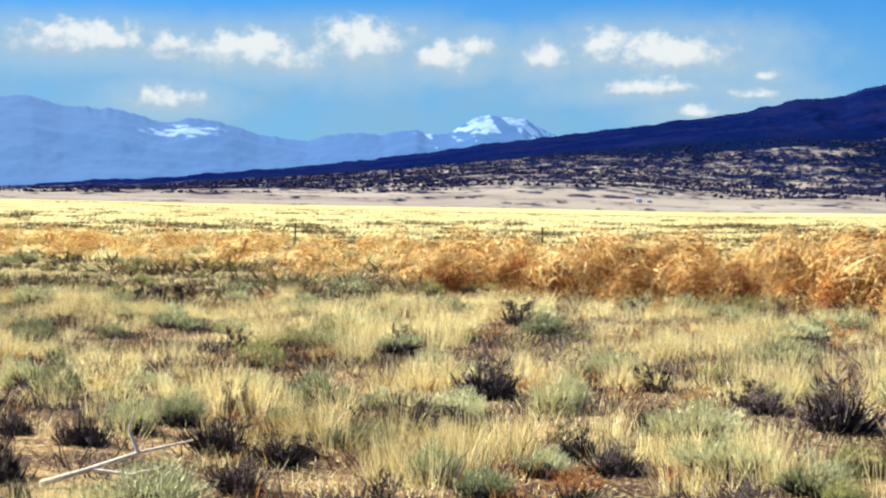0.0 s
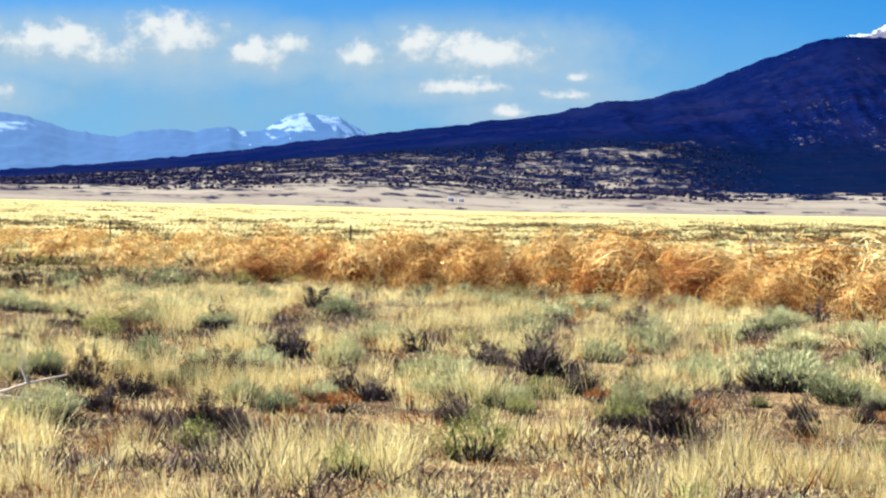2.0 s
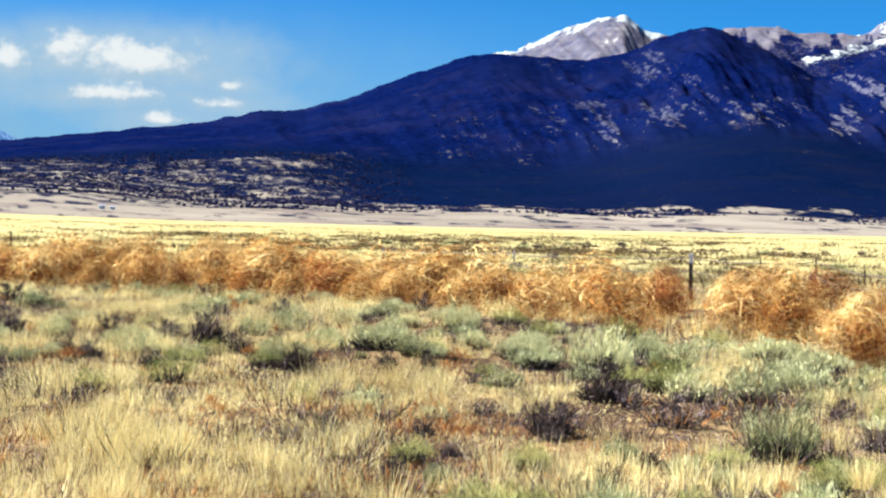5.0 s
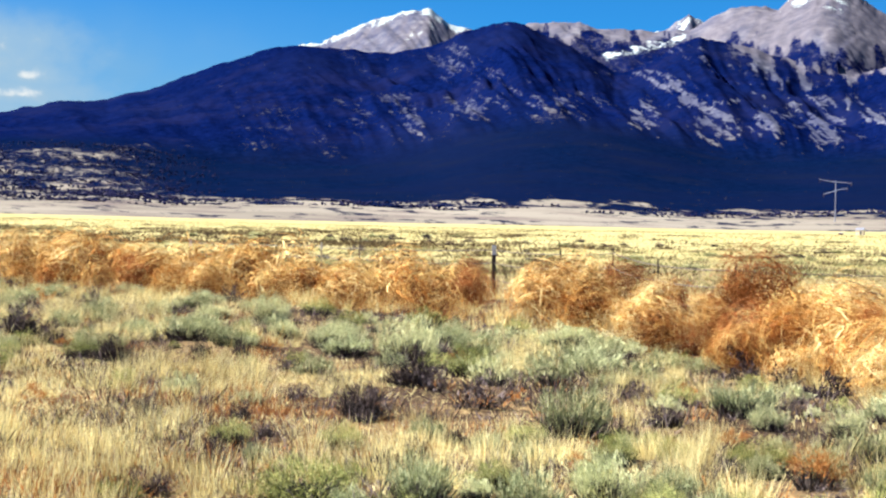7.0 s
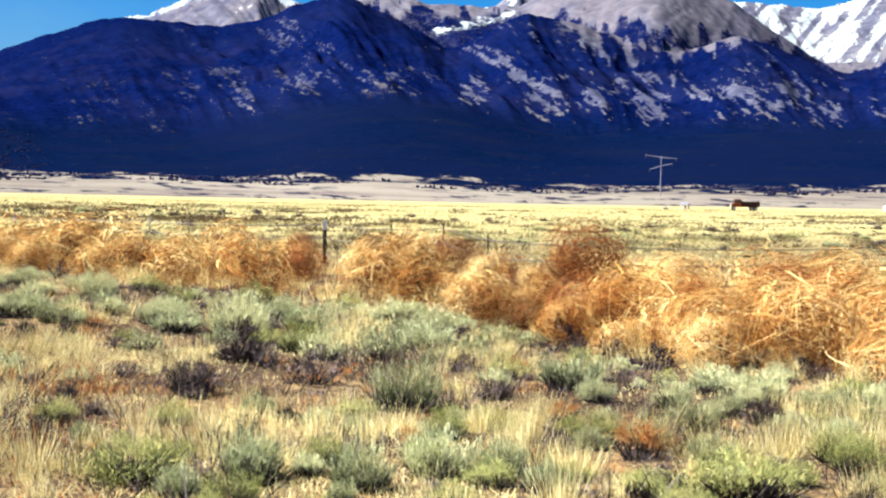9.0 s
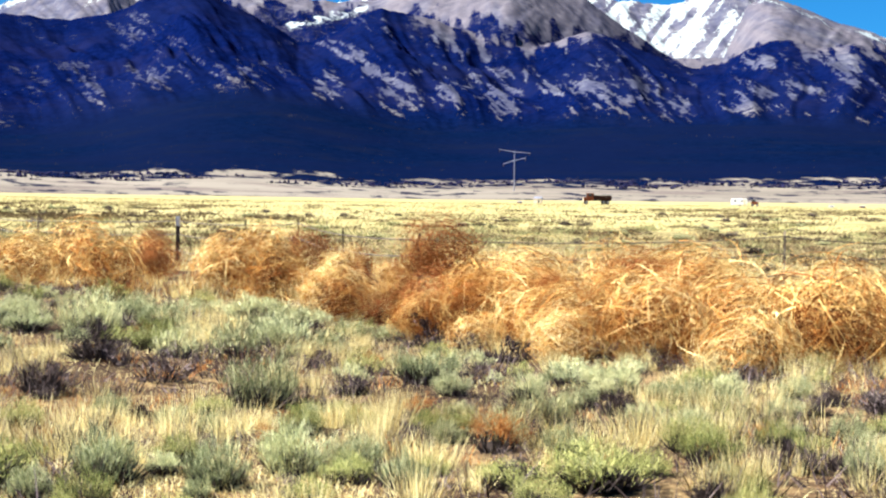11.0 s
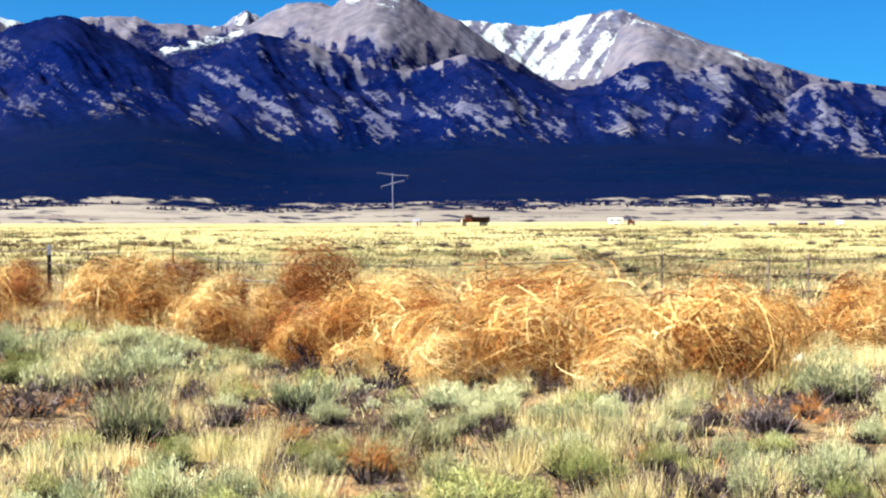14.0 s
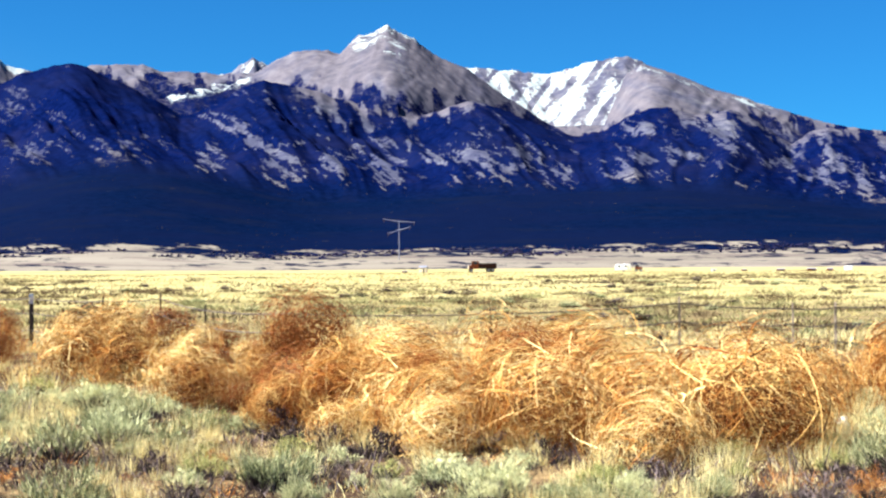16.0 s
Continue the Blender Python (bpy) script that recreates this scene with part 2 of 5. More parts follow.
# ---- numbers and meshes ----
def fade(a, b, x):
    t = np.clip((x - a) / (b - a), 0.0, 1.0)
    return t * t * (3 - 2 * t)


def lattice(ix, iy, seed):
    h = (ix.astype(np.int64) * 374761393 + iy.astype(np.int64) * 668265263 + seed * 974634527) & 0xFFFFFFFF
    h = ((h ^ (h >> 13)) * 1274126177) & 0xFFFFFFFF
    h = ((h ^ (h >> 16)) * 2246822519) & 0xFFFFFFFF
    return ((h ^ (h >> 15)) & 0xFFFFFF) / float(0xFFFFFF)


def vnoise(x, y, seed=0):
    x, y = np.broadcast_arrays(np.asarray(x, float), np.asarray(y, float))
    ix, iy = np.floor(x), np.floor(y)
    u, v = x - ix, y - iy
    u, v = u * u * u * (u * (u * 6 - 15) + 10), v * v * v * (v * (v * 6 - 15) + 10)
    a, b = lattice(ix, iy, seed), lattice(ix + 1, iy, seed)
    c, d = lattice(ix, iy + 1, seed), lattice(ix + 1, iy + 1, seed)
    return (a + (b - a) * u) * (1 - v) + (c + (d - c) * u) * v


def fbm(x, y, octaves=4, seed=0, gain=0.5):
    s, a, t = 0.0, 1.0, 0.0
    for k in range(octaves):
        s, t = s + a * vnoise(x * 2 ** k + 17.3 * k, y * 2 ** k - 9.1 * k, seed + k), t + a
        a *= gain
    return s / t


def ridged(x, y, octaves=4, seed=0, gain=0.5):
    s, a, t = 0.0, 1.0, 0.0
    for k in range(octaves):
        s, t = s + a * (1 - np.abs(2 * vnoise(x * 2 ** k + 5.7 * k, y * 2 ** k + 3.3 * k, seed + k) - 1)), t + a
        a *= gain
    return s / t


def raw_mesh(name, verts, faces, mat, smooth=False):
    me = bpy.data.meshes.new(name)
    verts, faces = np.asarray(verts, np.float32), np.asarray(faces, np.int32)
    k = faces.shape[1]
    me.vertices.add(len(verts))
    me.vertices.foreach_set("co", verts.ravel())
    me.loops.add(faces.size)
    me.loops.foreach_set("vertex_index", faces.ravel())
    me.polygons.add(len(faces))
    me.polygons.foreach_set("loop_start", np.arange(len(faces), dtype=np.int32) * k)
    me.polygons.foreach_set("use_smooth", np.full(len(faces), smooth))
    me.update(calc_edges=True)
    me.materials.append(mat)
    return me


def part(name, bm, mat, parent, label=""):
    me = bpy.data.meshes.new(name)
    bm.to_mesh(me)
    bm.free()
    me.materials.append(mat)
    ob = new(name, me)
    ob.parent = parent
    return tagged(ob, label)


def grid_faces(rows, cols):
    i = (np.arange(rows - 1)[:, None] * cols + np.arange(cols - 1)[None, :]).ravel()
    return np.stack([i, i + 1, i + cols + 1, i + cols], 1)


# ---- the lie of the land ----
# how high the far edge of the yellow flat stands against the eye, in degrees, by heading
EDGE_AZ = [-28.40, -18.25, -4.10, 3.41, 11.94, 19.94, 27.82, 36.00, 43.28, 50.47, 70.00]
EDGE_EL = [0.67, 0.62, 0.28, 0.12, 0.06, 0.00, -0.03, -0.04, -0.06, -0.10, -0.05]


# where the woods begin on the fan, likewise
TREES_FROM = [(-28.00, 1.10), (-17.14, 1.04), (-13.36, 1.03), (-9.70, 1.10), (-6.28, 1.13), (-1.96, 1.34), (2.16, 1.27), (6.04, 0.96), (7.81, 0.83),
           (8.52, 1.01), (12.55, 0.77), (16.40, 0.87), (20.18, 0.76), (23.86, 0.90), (27.69, 0.72), (31.50, 0.59), (34.62, 0.71), (38.05, 0.71),
           (43.98, 0.78), (50.87, 0.82), (57.00, 0.90)]


def along(line, a):
    return np.interp(a, [p[0] for p in line], [p[1] for p in line])


def soft(line, a):
    """The same line with its corners rounded off."""
    return sum(along(line, a + d) for d in (-1.5, -1.0, -0.5, 0.0, 0.5, 1.0, 1.5)) / 7


EDGE = list(zip(EDGE_AZ, EDGE_EL))


def plain_z(a, r):
    """Height of the pale plain beyond the flat, by heading and distance."""
    lo = soft(EDGE, a)
    return EYE + r * np.tan(np.radians(lo + (soft(TREES_FROM, a) - lo) * np.clip((r - 450) / 730, 0, 1)))


def ground_z(x, y):
    """Height of the flat: level near the eye, lifting gently towards the foot of the mountains."""
    x, y = np.asarray(x, float), np.asarray(y, float)
    r = np.hypot(x, y) + 1e-6
    a = np.degrees(np.arctan2(x, y))
    edge = EYE + 450.0 * np.tan(np.radians(soft(EDGE, a)))
    z = edge * fade(70.0, 450.0, r) ** 1.3
    z = np.where(r > 450, plain_z(a, r), z)
    bumps = (fbm(x * 0.35, y * 0.35, 3, 5) - 0.5) * 0.22 * (1 - fade(60, 200, r))
    return z + bumps


def at_ground(x, y):
    return float(ground_z(x, y))


def polar(azd, r):
    a = radians(azd)
    return r * math.sin(a), r * math.cos(a)


# one sheet of ground to the horizon
ring = np.concatenate([np.linspace(0.002, 9, 14), np.geomspace(9.5, 75, 120), np.geomspace(78, 640, 70), np.geomspace(700, 4900, 14)])
view_az = np.arange(-32, 60.01, 0.8)
rest_az = np.arange(64, 324.1, 5)
azs = np.radians(np.concatenate([view_az, rest_az]))
RR, AA = np.meshgrid(ring, azs, indexing="ij")
X, Y = RR * np.sin(AA) - 1.1, RR * np.cos(AA) - 3.0
Z = ground_z(X, Y)
Z = np.where(RR > 575, Z - 0.8, Z)
Z = np.where(RR > 640, np.minimum(Z, 3.0) - 14.0 * fade(640, 1200, RR), Z)
verts = np.stack([X, Y, Z], -1).reshape(-1, 3)
nr, na = len(ring), len(azs)
i = (np.arange(nr - 1)[:, None] * na + np.arange(na)[None, :]).ravel()
j = (np.arange(nr - 1)[:, None] * na + (np.arange(na)[None, :] + 1) % na).ravel()
ground = new("ground", raw_mesh("ground", verts, np.stack([i, j, j + na, i + na], 1)[:, ::-1], M_SOIL, True))
tagged(ground, "dry brown and straw-yellow scrubland soil", "ground", kind="structure")

# ---- mountains ----
# crest lines: heading, height above eye level in degrees
CREST_1 = [(-28.00, 0.70), (-17.14, 1.18), (-15.24, 1.34), (-13.36, 1.40), (-7.95, 1.84), (-4.67, 2.21), (-1.55, 2.66), (6.00, 3.51), (8.47, 4.00),
           (9.95, 4.09), (10.54, 4.33), (11.32, 4.49), (13.43, 5.34), (15.34, 5.98), (16.30, 6.11), (19.33, 5.92), (20.98, 6.22), (21.98, 6.73),
           (23.00, 6.99), (23.46, 7.04), (23.93, 6.95), (26.26, 5.83), (27.01, 5.39), (27.58, 5.40), (28.35, 5.78), (29.12, 6.29), (29.88, 6.52),
           (31.43, 6.24), (32.20, 5.99), (34.14, 5.47), (35.11, 5.33), (36.86, 5.80), (37.39, 5.72), (39.67, 4.80), (40.37, 4.61), (41.43, 4.74),
           (42.14, 5.22), (42.85, 5.47), (43.55, 5.50), (44.41, 5.22), (45.62, 5.37), (46.30, 5.09), (47.64, 4.20), (48.31, 4.58), (48.80, 4.70),
           (57.00, 3.30)]
CREST_2 = [(-28.00, 0.16), (1.90, 1.09), (13.98, 3.12), (24.05, 6.94), (25.15, 7.05), (25.71, 7.01), (26.46, 6.83), (28.73, 6.74), (29.59, 6.80),
           (30.10, 7.11), (30.97, 7.51), (31.66, 7.57), (32.44, 7.45), (33.05, 8.02), (33.57, 8.12), (34.10, 8.36), (34.50, 8.06), (34.96, 7.87), (35.82, 7.27),
           (36.70, 6.92), (37.39, 6.41), (39.67, 4.92), (41.40, 4.94), (42.15, 6.63), (42.69, 6.97), (43.21, 6.83), (44.25, 6.43), (44.94, 6.11),
           (45.80, 5.88), (46.64, 5.55), (48.31, 4.99), (49.42, 4.71), (57.00, 3.60)]
CREST_3 = [(-28.00, 0.16), (3.25, 1.07), (11.84, 3.40), (15.00, 5.20), (16.30, 6.11), (17.06, 6.23), (18.57, 6.93), (19.31, 7.15), (20.05, 7.36),
           (20.69, 7.41), (21.52, 6.86), (21.98, 6.79), (23.79, 6.36), (27.32, 6.33), (28.73, 6.80), (29.08, 7.06), (29.51, 7.31), (30.27, 6.86),
           (31.09, 6.74), (33.44, 6.84), (37.40, 6.92), (39.51, 6.69), (40.93, 7.07), (42.16, 7.23), (42.69, 7.06), (43.28, 6.71), (44.85, 5.99),
           (46.40, 5.37), (50.47, 4.11), (57.00, 3.00)]
FAN_TOP = [(-28.00, 0.60), (-13.20, 1.15), (-6.19, 1.64), (0.09, 2.20), (6.02, 2.61), (9.37, 2.69), (11.55, 2.50), (13.35, 2.09), (14.07, 2.06),
           (16.37, 2.08), (19.22, 2.09), (21.05, 2.61), (22.89, 3.24), (24.77, 3.46), (26.68, 3.42), (27.38, 3.29), (28.90, 2.91), (31.21, 2.39),
           (34.13, 2.44), (37.07, 2.62), (40.03, 2.65), (43.98, 2.73), (45.91, 2.52), (49.65, 1.98), (50.87, 1.86), (57.00, 2.20)]


# clearings on the wooded slopes: heading, height above eye level, half width, half height, in degrees
GLADES_WEST = [(21.57, 5.58, 0.80, 0.56), (22.79, 5.13, 0.60, 0.25), (22.08, 4.21, 1.06, 0.57), (25.04, 3.82, 1.23, 0.65), (23.67, 4.57, 0.25, 0.19),
              (19.55, 4.41, 0.81, 0.25), (20.12, 3.82, 0.62, 0.70), (17.13, 2.65, 0.73, 0.68), (15.21, 2.64, 0.58, 0.20), (15.58, 3.50, 1.15, 0.69),
              (18.02, 5.87, 0.49, 0.36), (24.95, 3.85, 1.14, 0.66), (18.25, 4.08, 0.56, 0.59), (14.03, 4.51, 0.38, 0.16)]
GLADES_EAST = [(28.72, 4.89, 0.58, 0.23), (29.68, 4.41, 0.58, 0.27), (28.05, 3.92, 0.42, 0.65), (30.45, 3.64, 0.73, 0.67), (31.99, 3.74, 0.54, 0.62),
              (32.97, 4.22, 0.43, 0.19), (34.13, 3.54, 0.51, 0.70), (33.94, 4.41, 0.59, 0.23), (35.70, 3.83, 0.59, 0.39), (36.68, 3.93, 0.79, 0.50),
              (37.66, 3.44, 0.79, 0.47), (38.85, 4.02, 0.79, 0.47), (39.84, 3.34, 0.59, 0.39), (42.11, 3.23, 1.02, 0.25), (42.61, 3.71, 0.98, 0.19),
              (45.24, 4.56, 0.50, 0.69), (44.18, 3.80, 0.77, 0.23), (48.55, 3.25, 0.84, 0.46), (49.74, 2.65, 0.76, 0.49), (50.47, 2.20, 0.35, 0.23),
              (47.62, 3.55, 0.64, 0.31), (45.91, 2.77, 0.17, 0.15), (42.61, 4.78, 0.59, 0.27)]


maz = np.arange(-27.0, 54.01, 0.08)
mr = np.concatenate([np.linspace(560, 850, 9), np.linspace(865, 1300, 56), np.linspace(1320, 1950, 24), np.linspace(1962, 2760, 110), np.linspace(2772, 3420, 62), np.linspace(3432, 4120, 60), np.linspace(4150, 4300, 3)])
R, A = np.meshgrid(mr, maz, indexing="ij")
wx, wy = R * np.sin(np.radians(A)), R * np.cos(np.radians(A))
tan = lambda d: np.tan(np.radians(d))
crest1, crest2, crest3 = along(CREST_1, A), along(CREST_2, A), along(CREST_3, A)
teeth1 = (fbm(A * 2.2, 3.0 + 0 * A, 4, 11) - 0.5) * 0.12
teeth2 = (ridged(A * 1.7, R / 300, 4, 12) - 0.6) * 0.16 * (1 - 0.7 * fade(37, 40, A)) + (ridged(A * 5.0, 0.5 + 0 * A, 3, 14) - 0.5) * 0.16 * fade(32.6, 33.2, A) * (1 - fade(35.2, 36.0, A))
teeth3 = (ridged(A * 3.0, R / 200, 4, 13) - 0.6) * 0.18
r1 = 2700 + (fbm(A * 0.35, 1.0 + 0 * A, 2, 21) - 0.5) * 90
r2, r3, rf = 3380.0, 4080.0, 1950.0
base_el, trees_el, fan_el = soft(EDGE, A), soft(TREES_FROM, A), soft(FAN_TOP, A)
# plain, then the wooded fan, as angles that rise with distance
el_lo = base_el + (trees_el - base_el) * np.clip((R - 450) / (1180 - 450), 0, 1) ** 1.0
el_fan = trees_el + (fan_el - trees_el) * np.clip((R - 1180) / (rf - 1180), 0, 1) ** 1.1
z_lo = EYE + R * tan(np.where(R < 1180, el_lo, el_fan))
s1 = np.clip((R - rf) / (r1 - rf), 0, 1)
h_f, h_1 = rf * tan(fan_el), r1 * tan(crest1)
z1 = h_f + (h_1 - h_f) * s1 ** 0.92
warp = (fbm(wx / 420, wy / 420, 3, 31) - 0.5) * 2.4
# spurs run down from the crest towards the fan, aslant, each cut by smaller gullies
aslant = A + 2.4 * s1 + 0.8 * warp
spurs = ridged(aslant * 0.34, s1 * 0.55 + warp * 0.3, 3, 32, 0.5) - 0.60
gullies = ridged(aslant * 1.15 + 0.6 * warp, s1 * 1.1 + warp * 0.4, 4, 37, 0.58) - 0.58
ribs2 = ridged(wx / 130 + warp, wy / 190 + warp * 0.5, 5, 33, 0.6) - 0.55
z1 = z1 + r1 * np.radians(teeth1) * fade(0.8, 1.0, s1)
body = np.sin(np.pi * np.clip(s1, 0, 1) ** 0.8) ** 0.8
lift = np.clip((h_1 - h_f) / 250.0, 0.08, 1.2)
z1 = z1 + body * lift * (spurs * 40 + gullies * 22 + ribs2 * 20) * (0.45 + 0.55 * fade(15, 23, A)) + lift * (fbm(wx / 35, wy / 35, 3, 34) - 0.5) * 8 * body
past1 = np.clip(R - r1, 0, None)
z1 = np.where(R > r1, h_1 + r1 * np.radians(teeth1) - past1 * 0.22 - 20 * fade(0, 200, past1), z1)
z1 = np.where(R < rf, z_lo + (fbm(wx / 60, wy / 60, 3, 35) - 0.5) * 3.0 * fade(700, 1500, R), z1)
d2 = np.clip(r2 - R, 0, None)
window = np.hanning(41) / np.hanning(41).sum()
smooth2 = np.convolve(np.pad(along(CREST_2, maz), 20, mode="edge"), window, mode="valid")[None, :]
h_2 = r2 * tan(crest2 + (smooth2 - crest2) * fade(0, 170, d2))
g2 = ridged(A * 0.45 + R / 420 + warp * 0.5, R / 500 + warp * 0.4, 5, 41, 0.6) - 0.58
chutes = ridged(A * 2.4 + d2 / 260 + 0.5 * warp, d2 / 700, 4, 42, 0.62) - 0.58
z2 = h_2 + r2 * np.radians(teeth2) * fade(150, 0, d2) - 0.30 * d2 + fade(0, 120, d2) * (g2 * (26 - 14 * fade(29, 31, A)) + chutes * 6 + ribs2 * 6) - np.where(R > r2, (R - r2) * 0.5, 0)
d3 = np.clip(r3 - R, 0, None)
h_3 = r3 * tan(crest3)
g3 = ridged(A * 2.6 - d3 / 150 + warp * 0.25, d3 / 900, 5, 51, 0.62) - 0.55
z3 = h_3 + r3 * np.radians(teeth3) * fade(140, 0, d3) - 0.36 * d3 + fade(0, 110, d3) * (g3 * 20 + ribs2 * 8) - np.where(R > r3, (R - r3) * 0.6, 0)
z2, z3 = np.where(R > r1 - 40, z2, -99), np.where(R > r2 - 250, z3, -99)
ZM = np.maximum(np.maximum(z1, z2), z3) + (fbm(wx / 14, wy / 14, 2, 36) - 0.5) * 2.5 * fade(1900, 2300, R)
layer = np.where((z1 >= z2) & (z1 >= z3), 1, np.where(z2 >= z3, 2, 3))
EL = np.degrees(np.arctan2(ZM - EYE, R))
# what grows where: glades torn into slanting streaks, and some thin woods between
glade = np.zeros_like(A)
for ga, ge, gw, gh in GLADES_WEST + GLADES_EAST:
    d = ((A - ga + 0.25 * (EL - ge)) / (gw * 1.25)) ** 2 + ((EL - ge) / (gh * 1.25)) ** 2
    glade = np.maximum(glade, np.exp(-d * 1.1))
streak = fbm(A * 3.0 + EL * 2.2, EL * 4.6 + A * 1.5, 5, 61, 0.78)
patch = fbm(A * 1.1 + EL * 0.8, EL * 1.6, 4, 67, 0.66)
clear = fade(0.52, 0.84, 0.42 * glade + 1.5 * (streak - 0.5) + 0.38 + 0.30 * gullies + 0.2 * spurs)
clear = clear * (0.40 + 0.30 * fade(17, 21, A) + 0.30 * fade(25, 29, A))
clear = np.maximum(clear, 0.42 * fade(0.55, 0.72, 0.55 * streak + 0.45 * patch + 0.0) * fade(15, 22, A)) * fade(0.0, 0.10, s1)
edge_n = fbm(A * 1.1 + R / 200, R / 66, 5, 62, 0.62)
forest1 = np.where(R < rf, np.clip(-0.06 + 0.85 * fade(860, 1270, R) + (edge_n - 0.5) * 3.4 + 1.2 * fade(1210, 1310, R), 0.0, 1.0), 1.0) - clear * 0.70
shoulder = fade(30.4, 31.4, A) * (1 - fade(36.6, 37.8, A)) + 0.8 * fade(42.5, 44.0, A)
tongues = fbm(A * 2.6 - d2 / 500, R / 260, 4, 68, 0.62)
forest1 = forest1 - shoulder * fade(0.66, 0.98, s1 + (tongues - 0.5) * 1.1) * 0.80
# the left fan: streaks of trees on pale grass below, spotted woods above them, closed woods under the crest
up = (EL - trees_el) / np.maximum(crest1 - trees_el, 0.15)
west = (1 - fade(9, 14, A)) * (layer == 1) * fade(900, 1000, R)
spots = 0.36 + 0.28 * fade(-0.25, 0.30, up) + 0.75 * fade(0.46, 0.66, up) + (fbm(A * 2.2, R / 30, 4, 63, 0.65) - 0.5) * 1.15
forest1 = forest1 + west * (np.clip(spots, 0, 1) - forest1)
TREELINE = [(-14, 6.0), (24, 6.6), (30, 6.3), (33, 6.0), (36, 5.7), (38, 5.6), (41, 4.8), (44, 5.2), (47, 4.9), (50, 4.7), (57, 4.0)]
trees2 = fade(0.4, -0.3, (EL - along(TREELINE, A)) / 0.7 + (tongues - 0.5) * 3.0)
forest2 = trees2 * (0.80 + 0.4 * (fbm(wx / 80, wy / 80, 2, 65) - 0.5))
forest = np.where(layer == 1, forest1, np.where(layer == 2, forest2 * 0.9, 0.0))
sn = fbm(wx / 32, wy / 70, 5, 66, 0.65)
fall = (A - 34.1) / np.maximum(9.6 - EL, 0.6)
scree = fbm(fall * 5.0, EL * 0.7, 4, 75, 0.66)
slant3 = fbm((A - 0.75 * EL) * 3.8, (A + EL) * 0.8, 4, 69, 0.62)
snow3 = 0.36 + (sn - 0.5) * 0.5 + (slant3 - 0.5) * 3.0 + g3 * 0.5 - 0.20 * fade(42.4, 43.2, A) - 0.30 * fade(20.2, 21.0, A) * fade(24, 22, A) 
snow3 = np.where(A < 23.5, 0.75 * fade(0.34, 0.06, crest3 - EL + (sn - 0.5) * 0.3) + (slant3 - 0.5) * 1.4 + 0.0, snow3)
snow2 = (0.42 + 1.1 * (sn - 0.5)) * fade(7.45, 8.05, EL + (sn - 0.5) * 1.6 + g2 * 0.6) * fade(31, 33, A) + 0.40 * fade(0.55, 0.7, sn) * fade(6.6, 6.9, EL) * (1 - fade(29, 31, A))
snow2 = snow2 + (0.40 + 1.4 * (sn - 0.47)) * np.exp(-((EL - 5.84 - 0.24 * (A - 27) - 0.5 * (sn - 0.5)) / 0.16) ** 2) * fade(26.4, 26.8, A) * (1 - fade(29.2, 29.7, A))
snow2 = snow2 + (0.30 + 1.8 * (sn - 0.5)) * fade(0.55, 0.15, along(CREST_2, A) - EL) * fade(42.0, 42.6, A) * (1 - fade(46, 48, A))
snow = np.where(layer == 3, snow3, np.where(layer == 2, snow2, 0.0))
plain_m = np.where(layer == 1, 1 - fade(1900, 2100, R), 0.0)
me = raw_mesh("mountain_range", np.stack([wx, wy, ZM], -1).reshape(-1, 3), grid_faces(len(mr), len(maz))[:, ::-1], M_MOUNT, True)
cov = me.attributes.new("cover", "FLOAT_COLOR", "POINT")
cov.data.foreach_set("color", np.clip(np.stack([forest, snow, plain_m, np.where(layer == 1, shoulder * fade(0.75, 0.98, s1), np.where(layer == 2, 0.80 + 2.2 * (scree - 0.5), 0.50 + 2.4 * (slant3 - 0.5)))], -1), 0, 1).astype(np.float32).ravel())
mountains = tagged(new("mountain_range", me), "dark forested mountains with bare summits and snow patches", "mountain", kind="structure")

# junipers and pines standing singly along the lower edge of the woods and over the thin left fan
rng = np.random.default_rng(11)
ta = np.concatenate([rng.uniform(-26, 53.5, 40000), rng.uniform(-16, 14, 30000)])
tr = np.concatenate([rng.uniform(960, 1400, 40000), rng.uniform(1100, 1940, 30000)])
tx, ty = tr * np.sin(np.radians(ta)), tr * np.cos(np.radians(ta))
clump = fbm(ta * 0.55, tr / 22.0, 4, 91, 0.7)
chance = np.where(np.arange(70000) < 40000, fade(0.0, 0.45, (tr - 1000) / 420 * 0.55 + (clump - 0.60) * 3.2) * (1 - fade(1150, 1240, tr)), 0.55 * fade(0.30, 0.55, clump) * (1 - fade(10, 15, ta)))
keep = rng.random(70000) < chance
ta, tr, tx, ty = ta[keep], tr[keep], tx[keep], ty[keep]
t_lo, t_up = soft(TREES_FROM, ta), soft(FAN_TOP, ta)
tz = np.where(tr < 1180, plain_z(ta, tr), EYE + tr * tan(t_lo + (t_up - t_lo) * np.clip((tr - 1180) / (rf - 1180), 0, 1) ** 1.1)) - 1.0
n = len(ta)
tree_h, tree_w = rng.uniform(0.3, 1.5, n) * rng.choice([0.7, 1.0, 1.5], n), rng.uniform(0.6, 1.7, n)
turn = rng.uniform(0, 6.28, (n, 1)) + np.arange(5) * 1.2566
girth = tree_w[:, None] * rng.uniform(0.7, 1.3, (n, 5))
ring5 = np.stack([tx[:, None] + np.cos(turn) * girth, ty[:, None] + np.sin(turn) * girth, tz[:, None] + 1.0 + tree_h[:, None] * rng.uniform(0.2, 0.75, (n, 5))], -1)
tips = np.stack([np.stack([tx, ty, tz], -1), np.stack([tx, ty, tz + 1.0 + tree_h], -1)], 1)
verts = np.concatenate([ring5, tips], 1).reshape(-1, 3)
